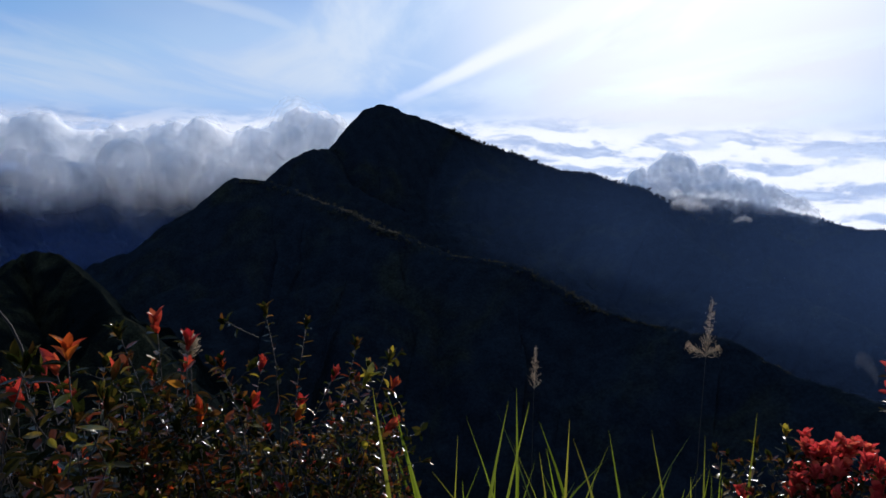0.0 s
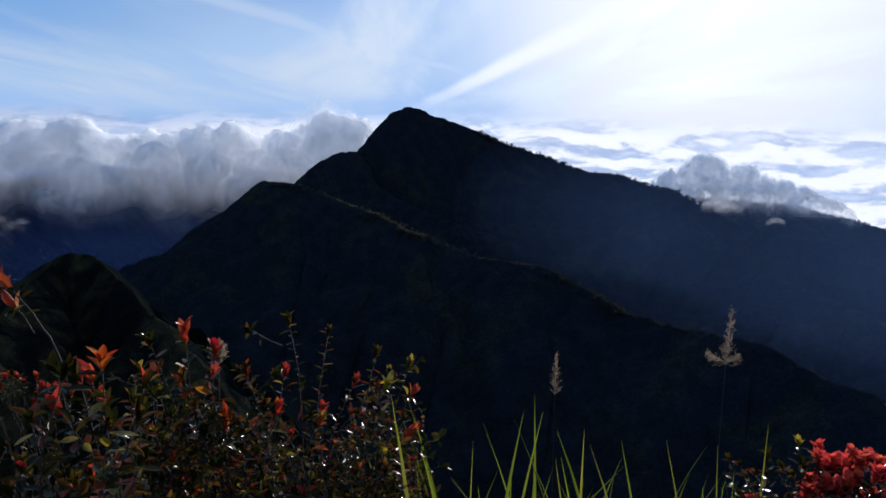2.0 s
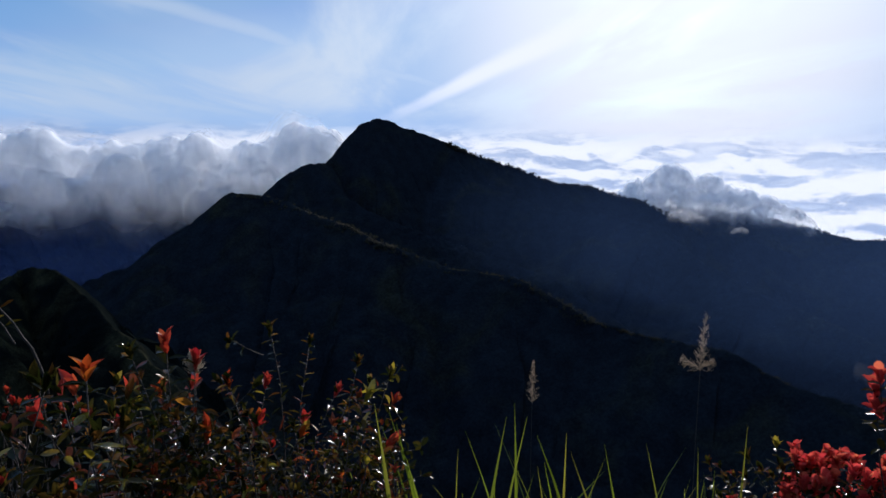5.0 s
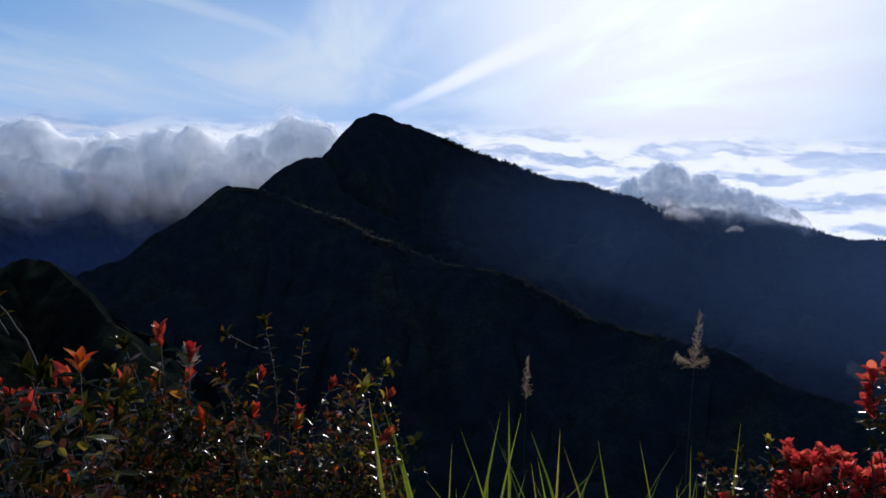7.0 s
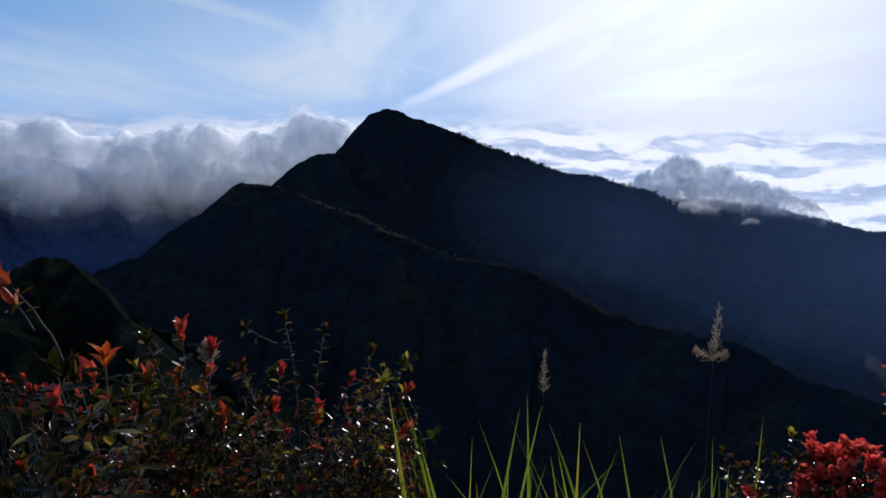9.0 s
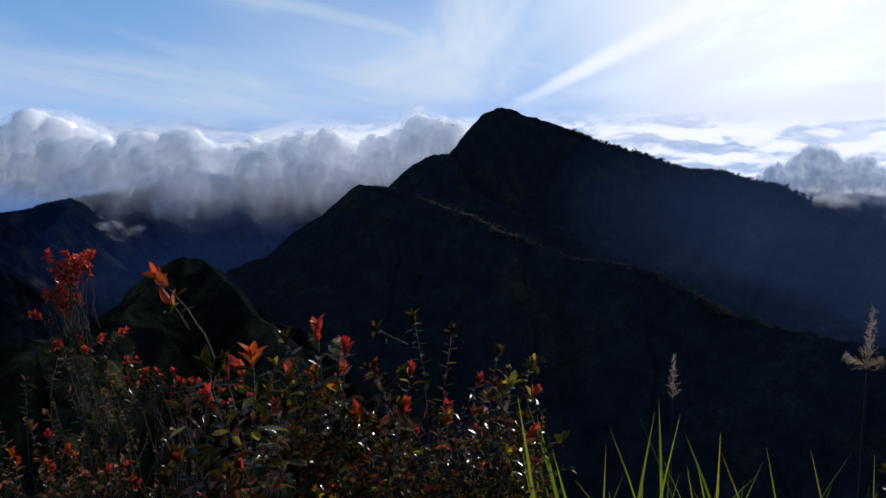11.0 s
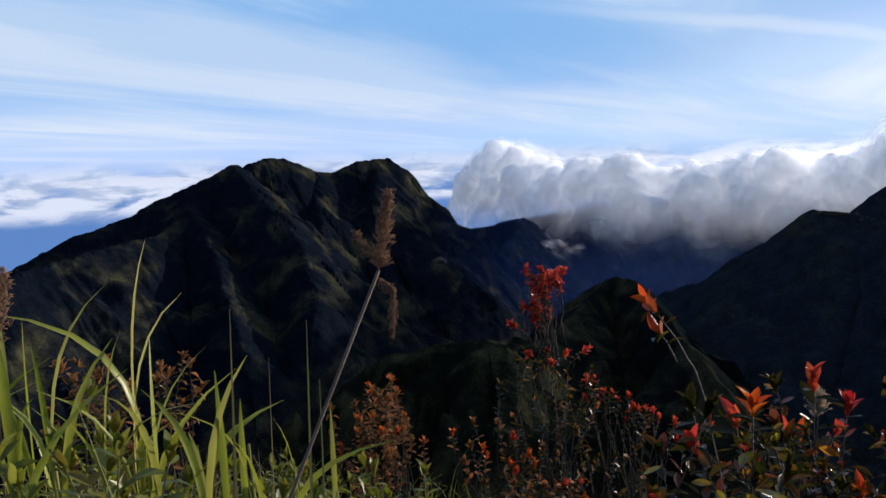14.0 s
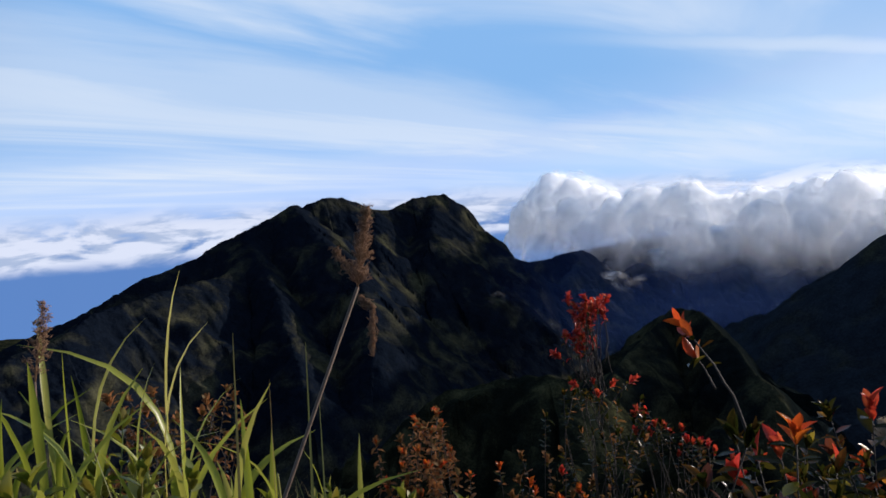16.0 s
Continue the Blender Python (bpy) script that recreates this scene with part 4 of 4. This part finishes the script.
for tip in ((0.71, 1.07, 1.17), (0.745, 1.05, 1.165), (0.72, 1.09, 1.14), (0.775, 1.08, 1.19), (0.755, 1.10, 1.16), (0.735, 1.06, 1.19), (0.72, 1.08, 1.11), (0.76, 1.07, 1.13)):
    right.shoot(tip, GREEN, CORAL, 0.028, 0.75, 12, 11, 0.004, start=(0.90, 1.05, ground_at(0.90, 1.05)), spread=1.1)
for i in range(40):
    right.shoot((0.67 + right.rnd.uniform(-.07, .06), 1.36 + right.rnd.uniform(-.1, .1), right.rnd.uniform(.62, .85)), DARK, (GREEN, GREEN, MAROON), 0.024, 0.4, 14, 5, 0.003)
for i in range(30):
    right.shoot((0.80 + right.rnd.uniform(-.16, .16), 1.27 + right.rnd.uniform(-.16, .2), right.rnd.uniform(.62, .86)), GREEN, GREEN, 0.03, 0.4, 14, 5, 0.003)
right.done()

brown = Shrub("rusty_shrub", (-1.64, 1.26), "rusty brown small-leaved shrub among the grass", 31)
for i in range(34):
    brown.shoot((-1.65 + brown.rnd.uniform(-.09, .1), 1.24 + brown.rnd.uniform(-.1, .1), 0.90 - 0.2 * brown.rnd.random() ** 1.3), BROWN, (BROWN, BROWN, ORANGE), 0.022, 0.5, 18, 9, 0.003, spread=1.3)
brown.done()
dark = Shrub("rusty_shrub", (-1.72, 0.62), "dark brown twiggy shrub behind tall grass", 37)
for i in range(30):
    dark.shoot((-1.68 + dark.rnd.uniform(-.1, .1), 0.58 + dark.rnd.uniform(-.16, .16), 1.15 - 0.2 * dark.rnd.random()), (BROWN, GREEN), BROWN, 0.022, 0.5, 16, 7, 0.003, spread=1.3)
dark.done()


# ---- grasses ----
def blade(bm, root, tip, width, droop, rnd, n=8, bend=2.6):
    """One grass blade: a folded strip that narrows to its tip and hangs by droop."""
    root, tip = Vector(root), Vector(tip)
    way = tip - root
    flat = Vector((way.x, way.y, 0))
    side = way.cross(Vector((rnd.uniform(-.6, .6), rnd.uniform(-.6, .6), 1.0))).normalized() if flat.length > 1e-4 else Vector((1, 0, 0))
    face = way.cross(side).normalized()
    rows = []
    for i in range(n):
        s = i / (n - 1)
        p = root + flat * s ** bend + Vector((0, 0, way.z * s + droop * 4 * s * (1 - s) * way.length))
        w = width * (0.55 + 0.6 * s) * min(1.0, (1 - s) * 2.4) / 2 + 0.0002
        rows.append((bm.verts.new(p - side * w), bm.verts.new(p + face * w * 0.35), bm.verts.new(p + side * w)))
    for a, b in zip(rows, rows[1:]):
        for i in (0, 1):
            bm.faces.new((a[i], a[i + 1], b[i + 1], b[i]))


def grass_clump(place, blades, label, mat=BLADE, seed=1, group="grass clumps", bend=2.6):
    """A tuft: rows of root offset, tip (both from its foot), width and droop."""
    rnd = random.Random(seed)
    clump = thing("grass_clump", place, label, "grass", group)
    for root, tip, width, droop in blades:
        bm = bmesh.new()
        blade(bm, root, tip, width, droop, rnd, bend=bend)
        part("blade", bm, mat, clump)
    return clump


def random_clump(x, y, height, count, spread, width, seed, label, mat=BLADE):
    rnd = random.Random(seed)
    rows = []
    for i in range(count):
        a, q = rnd.uniform(0, 6.28), rnd.uniform(0.0, 1.3)
        h = height * rnd.uniform(0.72, 1.04)
        rows.append(((0.03 * math.cos(a), 0.03 * math.sin(a), 0), (spread * q * math.cos(a), spread * q * math.sin(a), h * (1 - 0.25 * q * q)), width * rnd.uniform(0.7, 1.2), 0.10 * q))
    return grass_clump((x, y, ground_at(x, y) - 0.02), rows, label, mat, seed, bend=1.5)


BRIGHT = "tuft of bright green backlit grass blades"
rnd = random.Random(71)
for i in range(17):
    s = i / 16
    x, y = -0.10 + 0.78 * s + rnd.uniform(-.04, .04), 1.36 + rnd.uniform(-.10, .24)
    top = 0.99 + rnd.uniform(-.14, .08) - 0.3 * (y - 1.3) - (0.06 if s < 0.15 else 0.0)
    random_clump(x, y, top - ground_at(x, y), 7, 0.62, 0.015, 100 + i, BRIGHT)


def leafy_culm(x, y, top, seed, count, length, width, group_label):
    """A reed-like grass: an upright culm with long arching leaves."""
    rnd = random.Random(seed)
    z = ground_at(x, y) - 0.02
    culm = thing("tall_grass", (x, y, z), group_label, "grass", "tall grasses")
    h = top - z
    bm = bmesh.new()
    tip = Vector((rnd.uniform(-.04, .04), rnd.uniform(-.04, .04), h * 0.9))
    line = arc((0, 0, 0), tip, (0.01, 0.01, 0), rnd, 7, 0.003)
    tube(bm, line, 0.004, 0.0018)
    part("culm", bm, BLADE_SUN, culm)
    turn = rnd.uniform(0, 6.28)
    for i in range(count):
        s = 0.35 + 0.65 * i / count
        root = tip * s
        turn += 2.5 + rnd.uniform(-.5, .5)
        q = rnd.uniform(0.12, 0.95) * (1.1 - 0.6 * (s - 0.35))
        l = length * rnd.uniform(0.7, 1.15)
        end = root + Vector((math.cos(turn) * q, math.sin(turn) * q, math.sqrt(max(0.02, 1 - q * q)) * (1 if q < 0.8 else 0.4))) * l
        bm = bmesh.new()
        blade(bm, root, end, width * rnd.uniform(0.7, 1.15), 0.05 + 0.16 * q, rnd)
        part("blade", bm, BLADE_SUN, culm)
    return culm


REED_LABEL = "tall green grass with long arching sunlit blades"
rnd = random.Random(83)
for i in range(24):
    a, d = radians(rnd.uniform(-86, -64)), rnd.uniform(0.74, 1.10)
    x, y = -0.18 + d * math.sin(a), 0.05 + d * math.cos(a)
    leafy_culm(x, y, 1.30 + rnd.uniform(-.16, .05) - 0.12 * (x + 1.0), 200 + i, 10, 0.29, 0.0125, REED_LABEL)
for i in range(7):
    a, d = radians(rnd.uniform(-63, -52)), rnd.uniform(0.72, 0.95)
    x, y = -0.18 + d * math.sin(a), 0.05 + d * math.cos(a)
    leafy_culm(x, y, 1.24 + rnd.uniform(-.06, .04), 240 + i, 7, 0.20, 0.011, REED_LABEL)


def seed_head(bm, foot, tip, spread, count, rnd, grain=0.004, droop=0.0, one_side=0.0):
    """Fluffy panicle: fine rays off a rachis, set with small husks."""
    foot, tip = Vector(foot), Vector(tip)
    axis = (tip - foot).normalized()
    length = (tip - foot).length
    side = axis.cross(Vector((0.3, 0.8, 0.1))).normalized()
    other = axis.cross(side)
    tube(bm, [foot, foot.lerp(tip, 0.5), tip], grain * 0.4, grain * 0.15, 4)
    for i in range(count):
        s = rnd.random()
        a = rnd.uniform(0, 6.28)
        out = side * (math.cos(a) + one_side) + other * math.sin(a)
        ray = (axis * rnd.uniform(0.4, 0.9) + out * rnd.uniform(0.25, 0.6)) * spread * (1.15 - 0.75 * s) + Vector((0, 0, -droop * rnd.random()))
        root = foot.lerp(tip, s)
        tube(bm, [root, root + ray * 0.5, root + ray], grain * 0.13, grain * 0.08, 3)
        for j in range(5):
            p = root + ray * rnd.uniform(0.25, 1.05) + Vector((rnd.uniform(-1, 1), rnd.uniform(-1, 1), rnd.uniform(-1, 1))) * grain
            d = (ray.normalized() + Vector((rnd.uniform(-.7, .7), rnd.uniform(-.7, .7), rnd.uniform(-.7, .7)))).normalized() * grain * rnd.uniform(0.8, 1.6)
            w = d.cross(Vector((rnd.uniform(-1, 1), 0.4, rnd.uniform(-1, 1)))).normalized() * grain * 0.22
            u = d.cross(w).normalized() * grain * 0.22
            v = [bm.verts.new(q) for q in (p - d, p + w, p + u, p - w, p - u, p + d)]
            for m, n in ((1, 2), (2, 3), (3, 4), (4, 1)):
                bm.faces.new((v[0], v[n], v[m]))
                bm.faces.new((v[5], v[m], v[n]))


def plume_reed(foot, neck, tip, spread, count, seed, mat, label, grain=0.004, droop=0.0, one_side=0.0, extra=(), thick=0.0035):
    rnd = random.Random(seed)
    z = ground_at(*foot) - 0.03
    reed = thing("plume_reed", (0, 0, 0), label, "reed", "plume reeds")
    bm = bmesh.new()
    tube(bm, arc((foot[0], foot[1], z), neck, ((neck[0] - foot[0]) * -0.02, (neck[1] - foot[1]) * -0.02, 0.01), rnd, 10, thick * 0.6), thick, thick * 0.45, 6)
    part("stem", bm, BARK if mat is SEED else STRAW, reed)
    bm = bmesh.new()
    seed_head(bm, neck, tip, spread, count, rnd, grain, droop, one_side)
    part("seed_head", bm, mat, reed)
    for a, b, width in extra:
        bm = bmesh.new()
        seed_head(bm, a, b, width, count // 3, rnd, grain, droop)
        part("seed_branch", bm, mat, reed)
    return reed


plume_reed((0.40, 2.75), (0.39, 2.87, 0.40), (0.395, 2.93, 0.57), 0.05, 80, 1, SEED, "slender reed with a pale fluffy seed head", 0.0024, 0.03, thick=0.0022)
plume_reed((0.85, 2.15), (0.925, 2.41, 0.715), (0.945, 2.45, 0.91), 0.05, 130, 2, SEED, "tall reed with a pale feathery seed head", 0.0025, 0.03, thick=0.0024,
           extra=(((0.925, 2.41, 0.72), (0.86, 2.42, 0.765), 0.04), ((0.925, 2.41, 0.72), (0.975, 2.42, 0.76), 0.04),))
plume_reed((-0.72, 1.95), (-0.73, 1.97, 0.80), (-0.735, 1.98, 0.86), 0.055, 170, 3, SEED, "short reed with a round grey seed head", 0.004)
plume_reed((-0.90, -0.08), (-0.468, 0.287, 1.446), (-0.466, 0.295, 1.489), 0.013, 230, 4, SEED_BROWN, "tall nodding reed with a brown seed plume", 0.0011, 0.004, thick=0.0022,
           extra=(((-0.468, 0.287, 1.448), (-0.478, 0.281, 1.468), 0.008), ((-0.468, 0.287, 1.442), (-0.461, 0.291, 1.436), 0.004), ((-0.461, 0.291, 1.436), (-0.4605, 0.288, 1.412), 0.004)))
plume_reed((-1.14, 0.20), (-1.14, 0.25, 1.30), (-1.15, 0.27, 1.395), 0.03, 80, 5, SEED_BROWN, "reed with a brown drooping seed plume", 0.003, 0.02)

# broad pale blades beside the nodding reed
foot = ground_at(-0.60, 0.27)
grass_clump((-0.60, 0.27, foot), [((-0.01, 0.01, 0), (-0.010, 0.030, 1.370 - foot), 0.010, 0.0), ((0.02, 0.02, 0), (0.008, 0.052, 1.395 - foot), 0.008, 0.0), ((0.03, 0.03, 0), (0.015, 0.055, 1.352 - foot), 0.009, 0.0),
            ((-0.02, -0.02, 0), (-0.046, 0.022, 1.402 - foot), 0.009, 0.0), ((0.03, 0.01, 0), (-0.11, -0.07, 1.345 - foot), 0.009, 0.03)], "few pale straw-green upright blades", DRY, 9)

# weeds and low leafy growth
for j, (x, y, top, n, spread) in enumerate(((-0.98, 0.24, 1.25, 50, 0.13), (-0.86, 0.30, 1.14, 40, 0.11), (-1.10, 0.44, 1.10, 46, 0.14), (-1.08, 0.72, 0.98, 46, 0.15), (-1.25, 0.95, 0.80, 26, 0.16),
                                            (-0.85, 1.10, 0.78, 26, 0.15), (-1.45, 0.80, 0.92, 24, 0.15))):
    weed = Shrub("weed", (x, y), "low yellow-green leafy weeds in the grass", 300 + j, "weeds", LEAF_WEED)
    for i in range(n):
        weed.shoot((x + weed.rnd.uniform(-spread, spread), y + weed.rnd.uniform(-spread, spread), top - 0.22 * weed.rnd.random()), WEED, WEED, 0.03, 0.5, 9, 4, 0.002)
    weed.done(120)


def meadow(name, count, seed, mat, label, lo, hi):
    """Rough grass over the ground round the viewer."""
    rnd = random.Random(seed)
    bm = bmesh.new()
    for i in range(count):
        a, r = rnd.uniform(-2.2, 1.1), rnd.uniform(0.75, 4.2)
        x, y = r * math.sin(a), r * math.cos(a)
        z = ground_at(x, y)
        h = rnd.uniform(lo, hi)
        b, q = rnd.uniform(0, 6.28), rnd.uniform(0.1, 0.7)
        blade(bm, (x, y, z - 0.02), (x + h * q * math.cos(b), y + h * q * math.sin(b), z + h * (1 - 0.4 * q)), rnd.uniform(0.003, 0.006), 0.12 * q, rnd, 4)
    ob = part(name, bm, mat, None, label, "stuff")
    return tagged(ob, label, "grass", kind="stuff")


meadow("meadow_grass", 5200, 5, DRY, "rough dry grass covering the ridge top", 0.15, 0.5)
meadow("green_grass", 2200, 6, BLADE, "scattered green grass between the shrubs", 0.15, 0.42)

# bare grey twigs among the shrubs
rnd = random.Random(91)
for i in range(26):
    x, y = (rnd.uniform(-1.5, -0.95), rnd.uniform(1.2, 1.9)) if i < 18 else (rnd.uniform(-0.7, -0.1), rnd.uniform(1.0, 1.6))
    z = ground_at(x, y)
    twig = thing("dead_twig", (x, y, z - 0.02), "bare grey dead twig with a few forks", "twig", "dead twigs")
    bm = bmesh.new()
    top = Vector((rnd.uniform(-.15, .15), rnd.uniform(-.15, .15), rnd.uniform(0.55, 0.85)))
    line = arc((0, 0, 0), top, (rnd.uniform(-.05, .05), rnd.uniform(-.05, .05), 0), rnd, 8, 0.012)
    tube(bm, line, 0.004, 0.001)
    part("stem", bm, BARK, twig)
    for j in range(3):
        bm = bmesh.new()
        p = line[3 + j]
        tube(bm, arc(p, p + Vector((rnd.uniform(-.12, .12), rnd.uniform(-.12, .12), rnd.uniform(.08, .2))), (0, 0, 0), rnd, 5, 0.006), 0.002, 0.0006, 4)
        part("side_twig", bm, BARK, twig)
